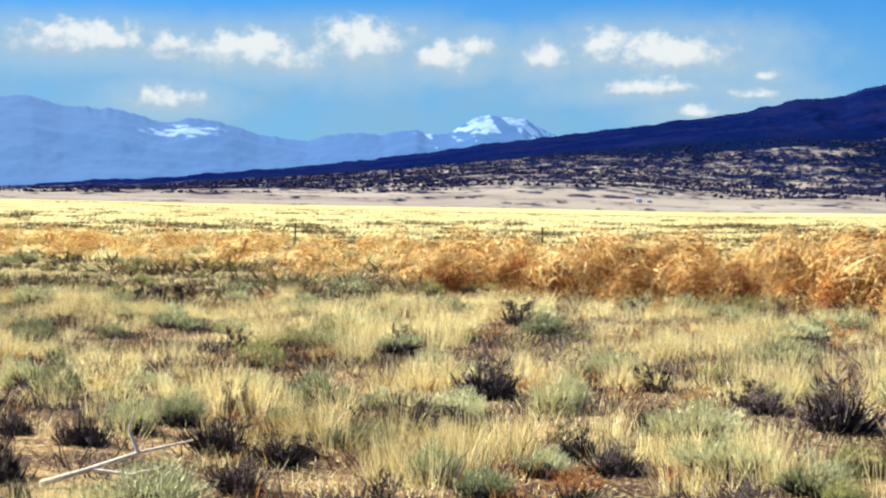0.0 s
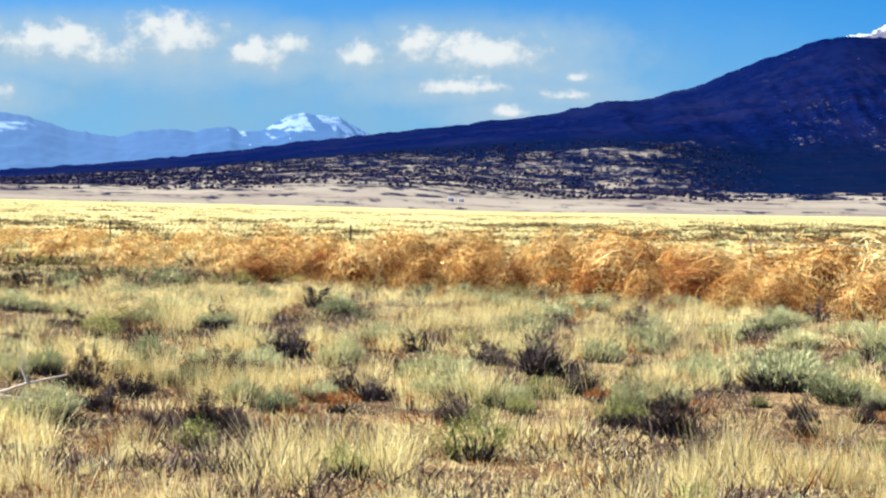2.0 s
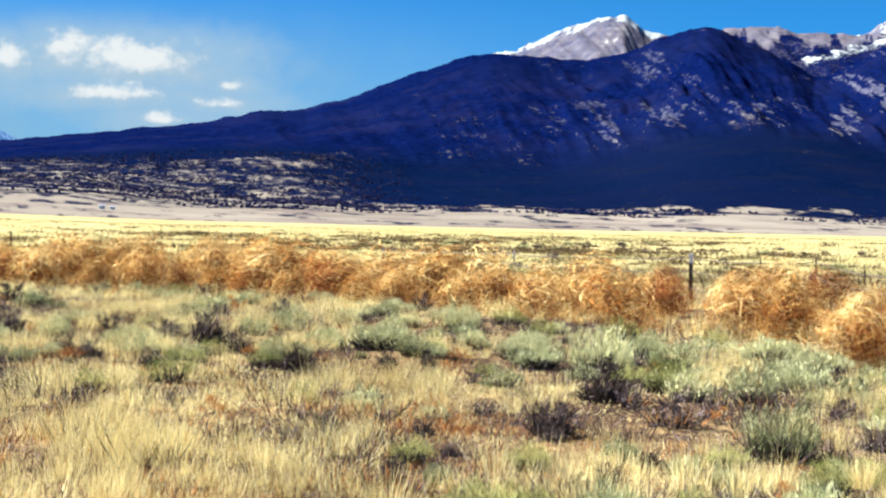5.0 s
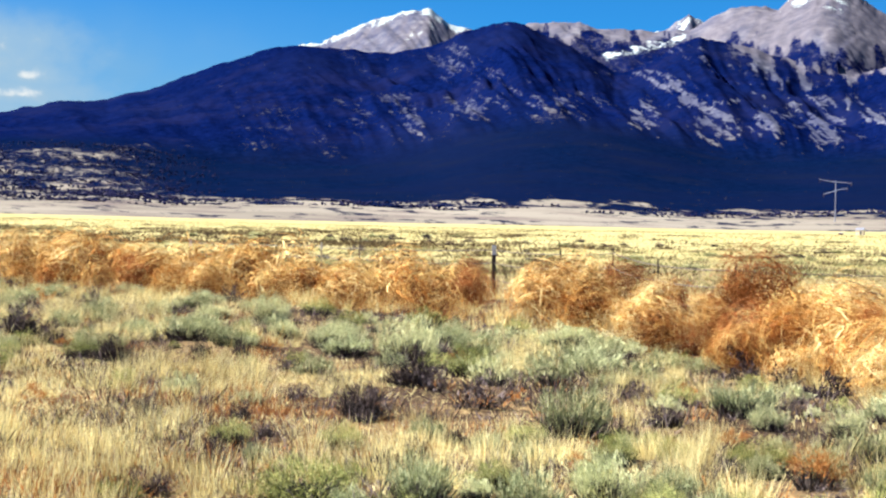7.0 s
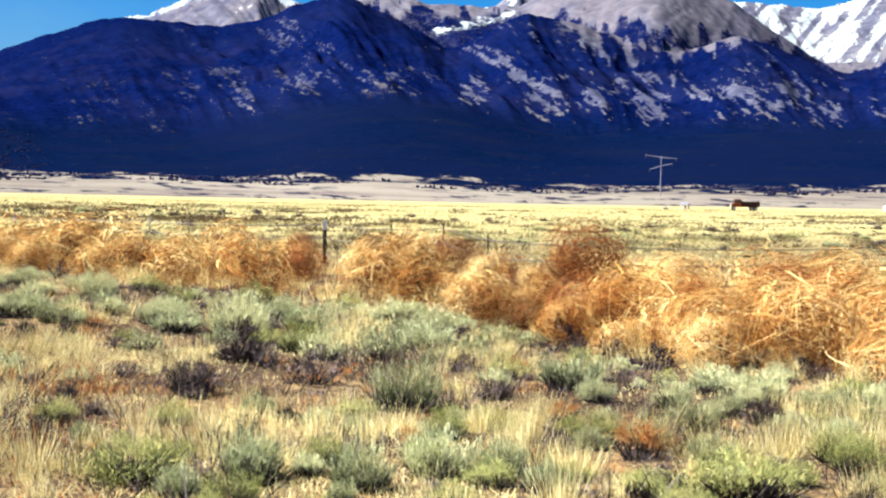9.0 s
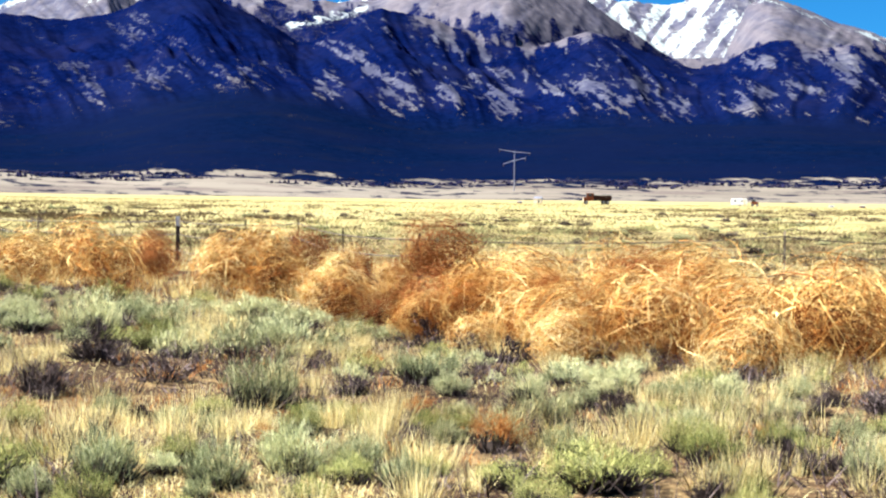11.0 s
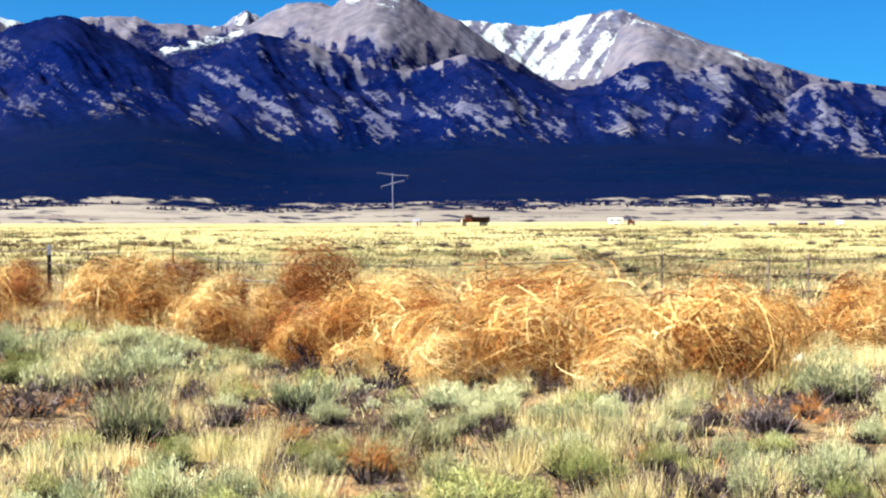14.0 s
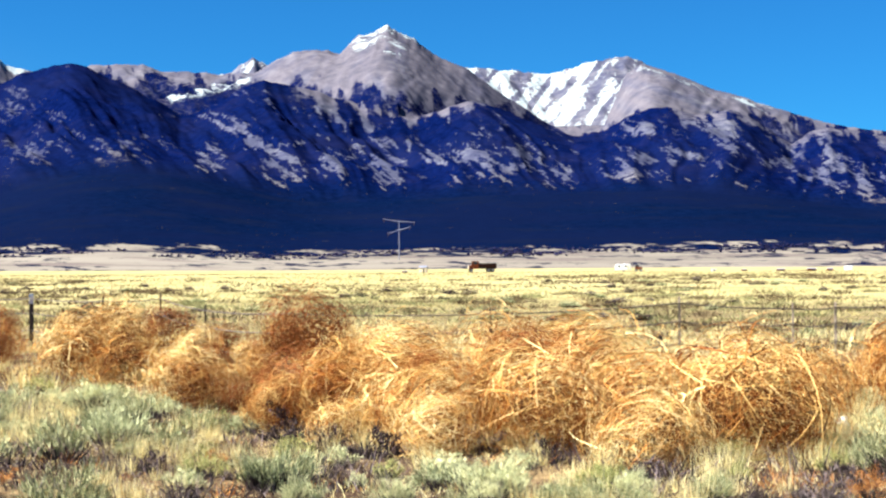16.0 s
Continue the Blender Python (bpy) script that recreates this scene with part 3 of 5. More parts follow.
k = np.arange(5)
f = np.concatenate([np.stack([k, (k + 1) % 5, 6 + 0 * k], 1), np.stack([(k + 1) % 5, k, 5 + 0 * k], 1)])[None] + (np.arange(n) * 7)[:, None, None]
# Juniper colours carry the same painted blue haze as the woods behind.
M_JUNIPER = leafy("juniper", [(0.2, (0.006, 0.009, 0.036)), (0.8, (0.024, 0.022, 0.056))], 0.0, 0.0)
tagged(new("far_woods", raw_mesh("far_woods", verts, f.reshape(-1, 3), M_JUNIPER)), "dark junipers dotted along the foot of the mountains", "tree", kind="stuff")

# the far blue range, beyond the left shoulder
FAR = [(-28.00, 4.30), (-17.14, 4.08), (-16.19, 3.81), (-14.29, 3.71), (-13.36, 3.41), (-12.80, 3.32), (-12.06, 3.39), (-11.31, 3.37),
           (-10.57, 3.20), (-9.70, 2.87), (-8.13, 2.72), (-7.43, 2.86), (-6.77, 2.93), (-6.12, 2.97), (-5.48, 2.90), (-4.35, 3.10), (-4.03, 2.95),
           (-3.25, 2.98), (-2.40, 3.45), (-1.86, 3.53), (-1.24, 3.49), (-0.71, 3.42), (0.21, 2.90), (1.50, 2.70), (4.60, 2.50), (11.80, 1.60)]
faz, fr = np.arange(-30, 12.01, 0.08), np.linspace(3500, 4880, 60)
R, A = np.meshgrid(fr, faz, indexing="ij")
wx, wy = R * np.sin(np.radians(A)), R * np.cos(np.radians(A))
s = np.clip((R - 3500) / 1300, 0, 1)
hc = 4800 * tan(along(FAR, A) + (ridged(A * 1.6, R / 400, 4, 71) - 0.6) * 0.16 * fade(0.75, 1.0, s))
zf = hc * s ** 1.0 + np.sin(np.pi * s) * (ridged(wx / 260, wy / 330, 5, 72, 0.6) - 0.55) * 30 * fade(1.0, 0.9, s)
zf = np.where(R > 4800, hc - (R - 4800) * 0.8, zf) + EYE
elf = np.degrees(np.arctan2(zf, R))
FAR_K = 1.5
elf = elf / FAR_K
fs = 0.85 * fade(1.86, 2.20, elf + (fbm(A * 4 + R / 140, R / 200, 4, 73) - 0.5) * 1.5) * fade(-5.4, -3.6, A) + np.exp(-((A + 12.3) / 1.7) ** 2 - ((elf - 1.98) / 0.17) ** 2) * (0.55 + 0.9 * fbm(A * 3.0, R / 50, 3, 74))


# The range's base colours are blue with painted distance haze.
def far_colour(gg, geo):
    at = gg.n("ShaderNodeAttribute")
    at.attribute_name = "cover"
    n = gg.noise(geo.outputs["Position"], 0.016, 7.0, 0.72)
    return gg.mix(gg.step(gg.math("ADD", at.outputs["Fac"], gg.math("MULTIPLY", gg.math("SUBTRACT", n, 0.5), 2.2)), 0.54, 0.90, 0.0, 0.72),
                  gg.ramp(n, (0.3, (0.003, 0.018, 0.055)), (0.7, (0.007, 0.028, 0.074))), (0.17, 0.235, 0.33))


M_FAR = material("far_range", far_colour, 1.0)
# A blue glow over the whole range stands in for hazy air.
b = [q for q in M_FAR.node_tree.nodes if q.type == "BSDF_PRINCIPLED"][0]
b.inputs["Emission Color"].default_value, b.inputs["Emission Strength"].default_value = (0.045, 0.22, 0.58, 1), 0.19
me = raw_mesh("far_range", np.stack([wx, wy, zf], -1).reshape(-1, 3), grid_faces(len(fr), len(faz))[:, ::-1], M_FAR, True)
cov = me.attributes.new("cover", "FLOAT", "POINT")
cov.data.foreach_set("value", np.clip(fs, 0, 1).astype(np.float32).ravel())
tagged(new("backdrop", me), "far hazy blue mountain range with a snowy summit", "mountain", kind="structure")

# ---- plants ----
rng = np.random.default_rng(7)


def unit(v):
    return v / np.maximum(np.linalg.norm(v, axis=-1, keepdims=True), 1e-9)


def ribbons(p0, d, length, width, bend, segs=2, taper=0.75):
    """Tapered, bent strips: one strip for each start point. Gives vertices and four-sided faces."""
    n = len(p0)
    t = np.linspace(0, 1, segs + 1)[None, :, None]
    mid = p0[:, None] + d[:, None] * (length[:, None, None] * t) + bend[:, None] * (t * t)
    side = unit(np.cross(d, unit(rng.normal(size=(n, 3)))))[:, None] * (width[:, None, None] * 0.5 * (1 - taper * t))
    v = np.stack([mid - side, mid + side], 2).reshape(n, -1, 3)
    k = np.arange(segs) * 2
    f = np.stack([k, k + 1, k + 3, k + 2], 1)[None] + (np.arange(n) * (segs + 1) * 2)[:, None, None]
    return v.reshape(-1, 3), f.reshape(-1, 4)


def joined(pieces):
    vs, fs, o = [], [], 0
    for v, f in pieces:
        vs.append(v)
        fs.append(f + o)
        o += len(v)
    return np.concatenate(vs), np.concatenate(fs)


def dome(n, rx, rz, inner=0.35, low=0.05):
    """Points filling the outer part of a lumpy dome, and their outward directions."""
    u = unit(rng.normal(size=(n, 3)))
    u[:, 2] = np.abs(u[:, 2]) * (1 - low) + low
    u = unit(u)
    lump = 0.78 + 0.5 * vnoise(u[:, 0] * 2.2 + 7, u[:, 1] * 2.2 + 3 * u[:, 2], int(rng.integers(99)))
    r = (inner + (1 - inner) * rng.random(n) ** 0.6) * lump
    return u * np.array([rx, rx, rz]) * r[:, None], u


def shrub_meshes(kind, n, leaf_len, leaf_w, rise, mat, stems=26, inner=0.35):
    """A unit shrub, one metre wide: upright leafy sprigs in clumps, over a base of bare stems darkened with painted
    shade.
    """
    bare = kind == "dead_bush"
    heads = max(12, n // {"rabbitbrush": 22, "sagebrush": 34}.get(kind, 40))
    hp, hu = dome(heads, 0.43, 0.62, 0.70 if not bare else 0.3, 0.40 if not bare else 0.08)
    pick = rng.integers(heads, size=n)
    # each sprig fans a little round the axis of its clump
    axis = unit(hu * np.array([1, 1, 0.6]) + rng.normal(size=(heads, 3)) * 0.12 + np.array([0, 0, rise]))
    u = unit(axis[pick] + rng.normal(size=(n, 3)) * ({"rabbitbrush": 0.34, "sagebrush": 0.22}.get(kind, 0.45)))
    p = hp[pick] + rng.normal(size=(n, 3)) * np.array([0.045, 0.045, 0.03])
    back = rng.random(n)[:, None] ** 1.4 * (1.0 - inner)
    p = p - axis[pick] * back * 0.30
    ln = leaf_len * rng.uniform(0.6, 1.4, n)
    v, f = ribbons(p - u * ln[:, None] * 0.5, u, ln, leaf_w * rng.uniform(0.6, 1.3, n), rng.normal(size=(n, 3)) * leaf_len * 0.12, 1, 0.6)
    v[:, 2] = np.maximum(v[:, 2], -0.02)
    leaves = raw_mesh(kind + "_foliage", v, f, mat)
    a = rng.uniform(0, 2 * math.pi, stems)
    d = unit(np.stack([np.cos(a), np.sin(a), rng.uniform(1.2, 3.4, stems)], 1))
    start = d * np.array([0.46, 0.46, 0]) * rng.random((stems, 1)) ** 0.6 - [0, 0, 0.04]
    v, f = ribbons(start, d, rng.uniform(0.12, 0.28, stems), np.full(stems, 0.026), rng.normal(size=(stems, 3)) * 0.05, 1, 0.5)
    return leaves, raw_mesh(kind + "_stems", v, f, M_BARK_SHADE)


def tumble_mesh(n, width, segs=4, inner=0.55):
    """A unit ball of curled dry branches, resting on z = 0."""
    r = 0.5 * (inner + (1 - inner) * rng.random(n) ** 0.5) * (0.85 + 0.3 * rng.random(n))
    u = unit(rng.normal(size=(n, 3)))
    seed = int(rng.integers(999))
    r = r * (0.72 + 0.55 * vnoise(u[:, 0] * 2.6 + 9, u[:, 1] * 2.6 + 3.1 * u[:, 2], seed))
    r = np.where(rng.random(n) < 0.08, r * 1.22, r)
    w = unit(np.cross(u, rng.normal(size=(n, 3))))
    arc = rng.uniform(0.3, 1.25, n)
    t = np.linspace(0, 1, segs + 1)
    ang = arc[:, None] * t[None]
    grow = 1 + (rng.random(n)[:, None] * 0.42 - 0.12) * t[None]
    mid = (u[:, None] * np.cos(ang)[..., None] + w[:, None] * np.sin(ang)[..., None]) * (r[:, None] * grow)[..., None]
    side = unit(np.cross(u, w) + 0.6 * rng.normal(size=(n, 3)))[:, None] * (width * np.clip(np.exp(rng.normal(size=n) * 0.45), 0.5, 1.6)[:, None, None] * 0.5 * (1 - 0.6 * t[None, :, None]))
    v = np.stack([mid - side, mid + side], 2).reshape(-1, 3)
    k = np.arange(segs) * 2
    f = (np.stack([k, k + 1, k + 3, k + 2], 1)[None] + (np.arange(n) * (segs + 1) * 2)[:, None, None]).reshape(-1, 4)
    v = v * np.array([1, 1, 0.86])
    v[:, 2] = v[:, 2] + 0.38
    v[:, 2] = np.where(v[:, 2] < 0.02, 0.02 + (v[:, 2] - 0.02) * 0.15, v[:, 2])
    return v, f


def plant(name, meshes, label, category, group):
    """A thing of foliage and stems, to be copied."""
    top = tagged(new(name), label, category, group)
    for part_name, me in meshes:
        ob = new(part_name, me)
        ob.parent = top
        tagged(ob, kind="stuff")
    return top


def stand(x, y, w, h, tilt=0.0, sink=0.0):
    return (Matrix.Translation((x, y, at_ground(x, y) - sink)) @ Euler((rng.normal() * tilt, rng.normal() * tilt, rng.uniform(0, 6.28))).to_matrix().to_4x4()
            @ Matrix.Diagonal((w, w, h, 1)))


def place(proto, m):
    ob = copy_thing(proto, Matrix.Identity(4))
    ob.matrix_basis = m
    return ob


def drop(proto):
    for o in (*proto.children_recursive, proto):
        bpy.data.objects.remove(o)


KINDS = {
    "sagebrush": ("silvery grey-green sagebrush rooted in dry soil", "shrub", "sagebrush on the flat", M_SAGE, 3000, 0.070, 0.0062, 1.9, 620, 0.35),
    "rabbitbrush": ("yellow-green rabbitbrush with upright twigs in dry soil", "shrub", "rabbitbrush on the flat", M_RABBIT, 3800, 0.052, 0.0046, 2.0, 620, 0.3),
    "dead_bush": ("leafless dark brown bush of tangled dry twigs", "shrub", "dead bushes on the flat", M_DEAD, 1300, 0.10, 0.0085, 0.6, 260, 0.2),
    "rust_bush": ("low rust-orange clump of dry buckwheat", "shrub", "rust-orange clumps", M_RUST, 1300, 0.06, 0.007, 0.6, 90, 0.5)}
PROTO = {}
for kind, (label, cat, group, mat, n, ll, lw, rise, st, inner) in KINDS.items():
    PROTO[kind] = []
    for k in range(8):
        far = k > 4
        lv, stm = shrub_meshes(kind, int(n * 0.36) if far else n, ll * (0.85 if far else 1), lw * (2.2 if far else 1), rise, mat, int(st * 0.16) if far else st, inner)
        PROTO[kind].append(plant(kind, [("crown", lv), ("woody_base", stm)], label, cat, group))

# heading, distance, width of the plants that stand out
SAGE = [(31.49, 15.5, 0.77), (35.79, 12.7, 0.55), (49.12, 15.9, 0.85), (48.92, 11.0, 0.50), (42.45, 17.1, 0.43), (27.10, 10.2, 0.54),
        (29.16, 10.2, 0.40), (20.70, 10.2, 0.55), (24.30, 9.9, 0.50), (50.10, 13.4, 0.35), (38.65, 16.5, 0.33), (12.99, 24.5, 1.23), (15.47, 28.2, 0.85), (17.97, 24.1, 1.05),
        (20.10, 21.3, 0.93), (21.44, 24.1, 0.65), (17.03, 18.7, 0.57), (26.43, 21.5, 1.01), (23.01, 17.7, 0.60), (25.11, 17.9, 0.72),
        (25.81, 13.7, 0.73), (8.64, 27.2, 0.68), (-4.05, 47.8, 1.42), (-1.24, 26.9, 0.44), (5.32, 47.9, 0.87), (2.17, 49.3, 1.34),
        (6.79, 43.1, 0.90), (9.79, 28.7, 0.48), (-7.34, 38.1, 0.97), (-4.73, 25.7, 0.56), (-6.94, 49.5, 1.01), (-11.59, 44.8, 1.10),
        (-8.51, 36.4, 0.66)]
RABBIT = [(29.31, 16.4, 0.54), (32.18, 11.7, 0.51), (37.35, 9.5, 0.88), (40.56, 11.2, 0.56), (27.27, 11.7, 0.43), (43.39, 11.6, 0.38),
          (47.48, 16.2, 0.37), (34.64, 16.0, 0.32), (16.71, 10.4, 0.87), (18.16, 27.0, 0.63), (6.12, 19.2, 0.73), (3.71, 18.2, 0.41),
          (9.16, 21.4, 0.50), (-4.08, 34.3, 0.58), (0.14, 19.7, 0.45), (-8.75, 31.5, 0.40)]
DEAD = [(31.57, 19.5, 0.65), (37.31, 17.8, 0.59), (38.08, 13.3, 0.40), (45.08, 14.2, 0.42), (46.93, 13.8, 0.54), (42.07, 15.9, 0.37),
        (34.25, 17.6, 0.65), (33.11, 16.0, 0.27), (28.54, 20.0, 0.33), (39.99, 18.3, 0.37), (18.59, 14.7, 0.55), (20.31, 17.4, 0.70),
        (14.12, 34.6, 0.69), (24.02, 11.0, 0.22), (10.23, 20.8, 0.64), (0.75, 27.9, 0.85), (2.71, 23.9, 0.45), (-2.55, 22.2, 0.46),
        (0.71, 38.0, 0.89), (9.48, 34.9, 0.61), (-1.67, 34.0, 0.49), (4.04, 28.2, 0.55), (7.51, 34.1, 0.59), (-5.97, 24.3, 0.55),
        (-7.45, 25.0, 0.40), (-5.32, 33.9, 0.52), (-6.29, 30.5, 0.32), (-8.84, 30.1, 0.43)]
# Dead bushes stand in for a shadow at 7.24 and dark soil at 28.94.
DARK = [(28.94, 14.4, 0.43), (41.69, 11.3, 0.26), (45.25, 10.7, 0.25), (30.07, 16.1, 0.21), (48.76, 15.6, 0.31), (16.06, 20.0, 0.40),
        (18.69, 14.4, 0.29), (11.74, 10.8, 0.25), (22.44, 15.5, 0.57), (19.71, 24.5, 0.33), (7.24, 25.3, 0.83), (5.71, 27.0, 0.45),
        (0.15, 21.1, 0.65), (6.34, 16.8, 0.24), (2.78, 28.2, 0.31), (-1.93, 23.7, 0.31), (-14.39, 110.0, 1.62), (-11.22, 109.2, 1.95),
        (-5.92, 21.8, 0.27)]
RUST = [(33.89, 10.8, 0.50), (31.22, 13.1, 0.31), (48.21, 14.6, 0.38), (21.84, 20.6, 0.42), (23.97, 16.1, 0.32), (0.08, 67.4, 1.05),
        (7.64, 15.5, 0.36), (0.30, 33.6, 0.58), (-6.95, 28.2, 0.33)]
# the near edge of the tumbleweed bank: heading, distance
BANK = [(-26, 100), (-13.7, 84), (-8.4, 68), (-3.1, 55), (0.3, 47.5), (2.5, 45), (7.8, 41), (11.3, 37.5), (15.5, 34), (20.1, 30.6), (23.9, 28.6), (26.6, 26.8),
        (29.4, 23.5), (33.2, 19.1), (38, 16.9), (43.8, 16.9), (46.5, 17.4), (49, 22.5), (56, 25)]


def bank_at(a):
    return float(along(BANK, a))


taken = []


def free(x, y, w):
    for a, b, c in taken:
        if (x - a) ** 2 + (y - b) ** 2 < (0.40 * (w + c)) ** 2:
            return False
    return True


def reach(x, y):
    """How near the way comes to a place: it begins twelve metres out on the flat and ends at the origin."""
    return min(math.hypot(x, y), math.hypot(x - 1.0, y - 11.8) if y > 20 and x < 9 else 999.0)


def grow(kind, a, r, w, h=None):
    x, y = polar(a, r)
    taken.append((x, y, w))
    r = reach(x, y)
    place(PROTO[kind][int(rng.integers(5)) if r < 15 or (w > 0.8 and r < 24) else 5 + int(rng.integers(3))], stand(x, y, w, h or w * (rng.uniform(0.62, 0.86) if kind == "rabbitbrush" else rng.uniform(0.72, 1.0)) * (0.75 if kind == "sagebrush" and r > 20 else 1.0), 0.08))


for kind, spots in (("sagebrush", SAGE), ("rabbitbrush", RABBIT), ("dead_bush", DEAD), ("dead_bush", DARK), ("rust_bush", RUST)):
    for a, r, w in spots:
        grow(kind, a, r, w * (1.15 if kind == "dead_bush" else 1.05), 0.6 * w if w > 0.95 else 0.56 * w if kind == "rabbitbrush" and w > 0.8 else None)

keyed = np.array([(math.degrees(math.atan2(x, y)), math.hypot(x, y), w) for x, y, w in taken])

# the rest of the scrub between the eye and the bank
for kind, count, lo, hi in (("sagebrush", 100, 0.28, 0.62), ("rabbitbrush", 95, 0.24, 0.50), ("dead_bush", 130, 0.24, 0.58), ("rust_bush", 45, 0.20, 0.4)):
    made = 0
    while made < count:
        a = rng.uniform(-24, 53) if rng.random() < 0.6 else rng.uniform(-18, 16)
        top = bank_at(a) + 3
        r = math.sqrt(rng.uniform(9.0 ** 2, top ** 2)) if rng.random() < 0.65 else rng.uniform(9, top)
        w = rng.uniform(lo, hi) * (0.75 if r < 16 else 1.0 if r < 30 else 1.25) * (1.3 if a < 9 else 1.0)
        x, y = polar(a, r)
        if free(x, y, w) and (kind != "sagebrush" or r > 12) and vnoise(x * 0.16, y * 0.16, 3 + len(kind)) > 0.38:
            grow(kind, a, r, w)
            made += 1
# low pale sagebrush mounds in front of the far bank
made = 0
while made < 66:
    a, r, w = rng.uniform(-17, 15), rng.uniform(21, 46), rng.uniform(0.6, 1.1)
    if r < bank_at(a) - 1 and free(*polar(a, r), w):
        grow("sagebrush", a, r, w, 0.5 * w)
        made += 1
# a belt of full silvery mounds before the nearer bank
made = tries = 0
while made < 62 and tries < 4000:
    tries += 1
    a, w = (rng.uniform(11, 30), rng.uniform(0.5, 0.95)) if made < 34 else (rng.uniform(27, 53), rng.uniform(0.4, 0.75))
    r = bank_at(a) * rng.uniform(0.62, 0.92)
    if free(*polar(a, r), w):
        grow("sagebrush" if rng.random() < 0.75 else "rabbitbrush", a, r, w, w * rng.uniform(0.55, 0.75))
        made += 1
# a closer belt of small brush
made = 0
while made < 64:
    a, r, w = rng.uniform(-20, 52) if made < 18 else rng.uniform(17, 52), rng.uniform(8.9, 13.5), rng.uniform(0.24, 0.45)
    if free(*polar(a, r), w):
        grow("rabbitbrush" if rng.random() < 0.6 else "sagebrush", a, r, w)
        made += 1
# brown and olive scrub on the flat behind the fence
made = 0
while made < 150:
    a = rng.uniform(12, 53)
    r = bank_at(a) * 1.4 + 190 * rng.random() ** 1.2
    x, y = polar(a, r)
    if vnoise(x * 0.05, y * 0.11, 17) > 0.45 and not 22.2 < a < 24.0:
        w = rng.uniform(0.6, 1.2) * (r / 60) ** 0.6
        place(PROTO["dead_bush" if rng.random() < 0.6 else "sagebrush"][int(rng.integers(5))], stand(x, y, w, rng.uniform(0.3, 0.5) * (r / 60) ** 0.5, 0.05))
        made += 1
for protos in PROTO.values():
    for o in protos:
        drop(o)

# ---- tumbleweeds piled along the fence ----
def tumbleweed(n, width, segs, n_in, mat=M_TUMBLE, label="dry straw-orange tumbleweed ball piled against others", bold=0):
    top = tagged(new("tumbleweed"), label, "tumbleweed", "tumbleweeds along the fence")
    v, f = tumble_mesh(n, width, segs, 0.70)
    if bold:  # the stout curled branches that stand out from the fine ones
        v, f = joined([(v, f), tumble_mesh(bold, width * 1.9, 5, 0.84)])
    ob = new("outer_branchwork", raw_mesh("outer_branchwork", v, f, mat))
    # Dark core: interior shade painted onto the inner branches.
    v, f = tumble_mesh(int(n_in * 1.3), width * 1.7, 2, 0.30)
    core = new("inner_branchwork", raw_mesh("inner_branchwork", (v - [0, 0, 0.38]) * 0.74 + [0, 0, 0.33], f, M_TUMBLE_SHADE))
    for o in (ob, core):
        o.parent = top
        tagged(o, kind="stuff")
    return top


TW = [tumbleweed(950, 0.0042, 3, 760, bold=320) for k in range(7)]
TW_DARK = tumbleweed(1000, 0.0046, 3, 500, M_RUST_BALL, "dark rust-brown tumbleweed ball half buried among paler ones", bold=160)
TW_MID = [tumbleweed(420, 0.0066, 2, 340, bold=130) for k in range(6)]
TW_FAR = [tumbleweed(190, 0.020, 2, 40, M_TUMBLE_FAR) for k in range(4)]
BALLS = [(44.82, 17.3, 1.45), (41.35, 20.2, 1.45), (39.23, 17.7, 1.21), (36.49, 18.6, 1.14), (33.36, 19.9, 1.21), (31.41, 20.4, 0.80), (35.11, 25, 1.35), (40.36, 25.8, 1.4),
         (37.84, 25.2, 1.5), (47.25, 21.1, 1.08), (49.64, 28.9, 1.2), (24.85, 28.5, 1.26), (26.56, 27.6, 1.13), (28.3, 23.7, 1.13), 
         (21.88, 34.8, 1.17), (34.9, 22.2, 1.29), (33.4, 24, 1.15), (24.73, 32.7, 1.22), (16.35, 39.2, 1.4), (17.92, 38.7, 1.36),
         (20.07, 36.7, 1.37), (14.35, 41.5, 1.5), (11.26, 45.5, 1.6), (7.49, 51, 1.6)]
heap = []


far_heap = []


def roll_in(a, r, w, lift=0.0, lone=False):
    x, y = polar(a, r)
    heap.append((x, y, w))
    r = reach(x, y)
    if r >= 44 and not lone:
        far_heap.append((x, y, w, lift))
        return
    m = stand(x, y, w, w * rng.uniform(0.82, 0.98), 0.25, 0.04 - lift)
    kinds = TW if r < 27 else TW_MID if r < 42 else TW_FAR
    place(TW_DARK if r < 42 and w < 1.3 and rng.random() < 0.17 else kinds[int(rng.integers(len(kinds)))], m)


for a, r, w in BALLS:
    roll_in(a, r, w, 0.0, True)
count = tries = 0
while count < 385 and tries < 30000:
    tries += 1
    a = rng.uniform(-24, 53) if rng.random() < 0.62 else rng.uniform(-18, 15)
    b0 = bank_at(a)
    r = b0 * (1 + (0.40 if a > 22 else 0.60) * rng.random() ** 1.3)
    if (47.2 < a < 49.0 and r < 40) or (22.2 < a < 24.2 and r > 30):
        continue
    if 28.3 < a < 31.3 and r > 27.0:
        continue
    w = rng.uniform(0.6, 1.2) * (0.62 if 28.3 < a < 31.3 else 1.0 if a > 22 else 1.25)
    x, y = polar(a, r)
    if any((x - p) ** 2 + (y - q) ** 2 < ((0.33 if a > 15 else 0.24) * (w + s)) ** 2 for p, q, s in heap):
        continue
    roll_in(a, r, w, rng.uniform(0.2, 0.55) * (rng.random() < 0.4 and r > b0 * 1.05))
    count += 1
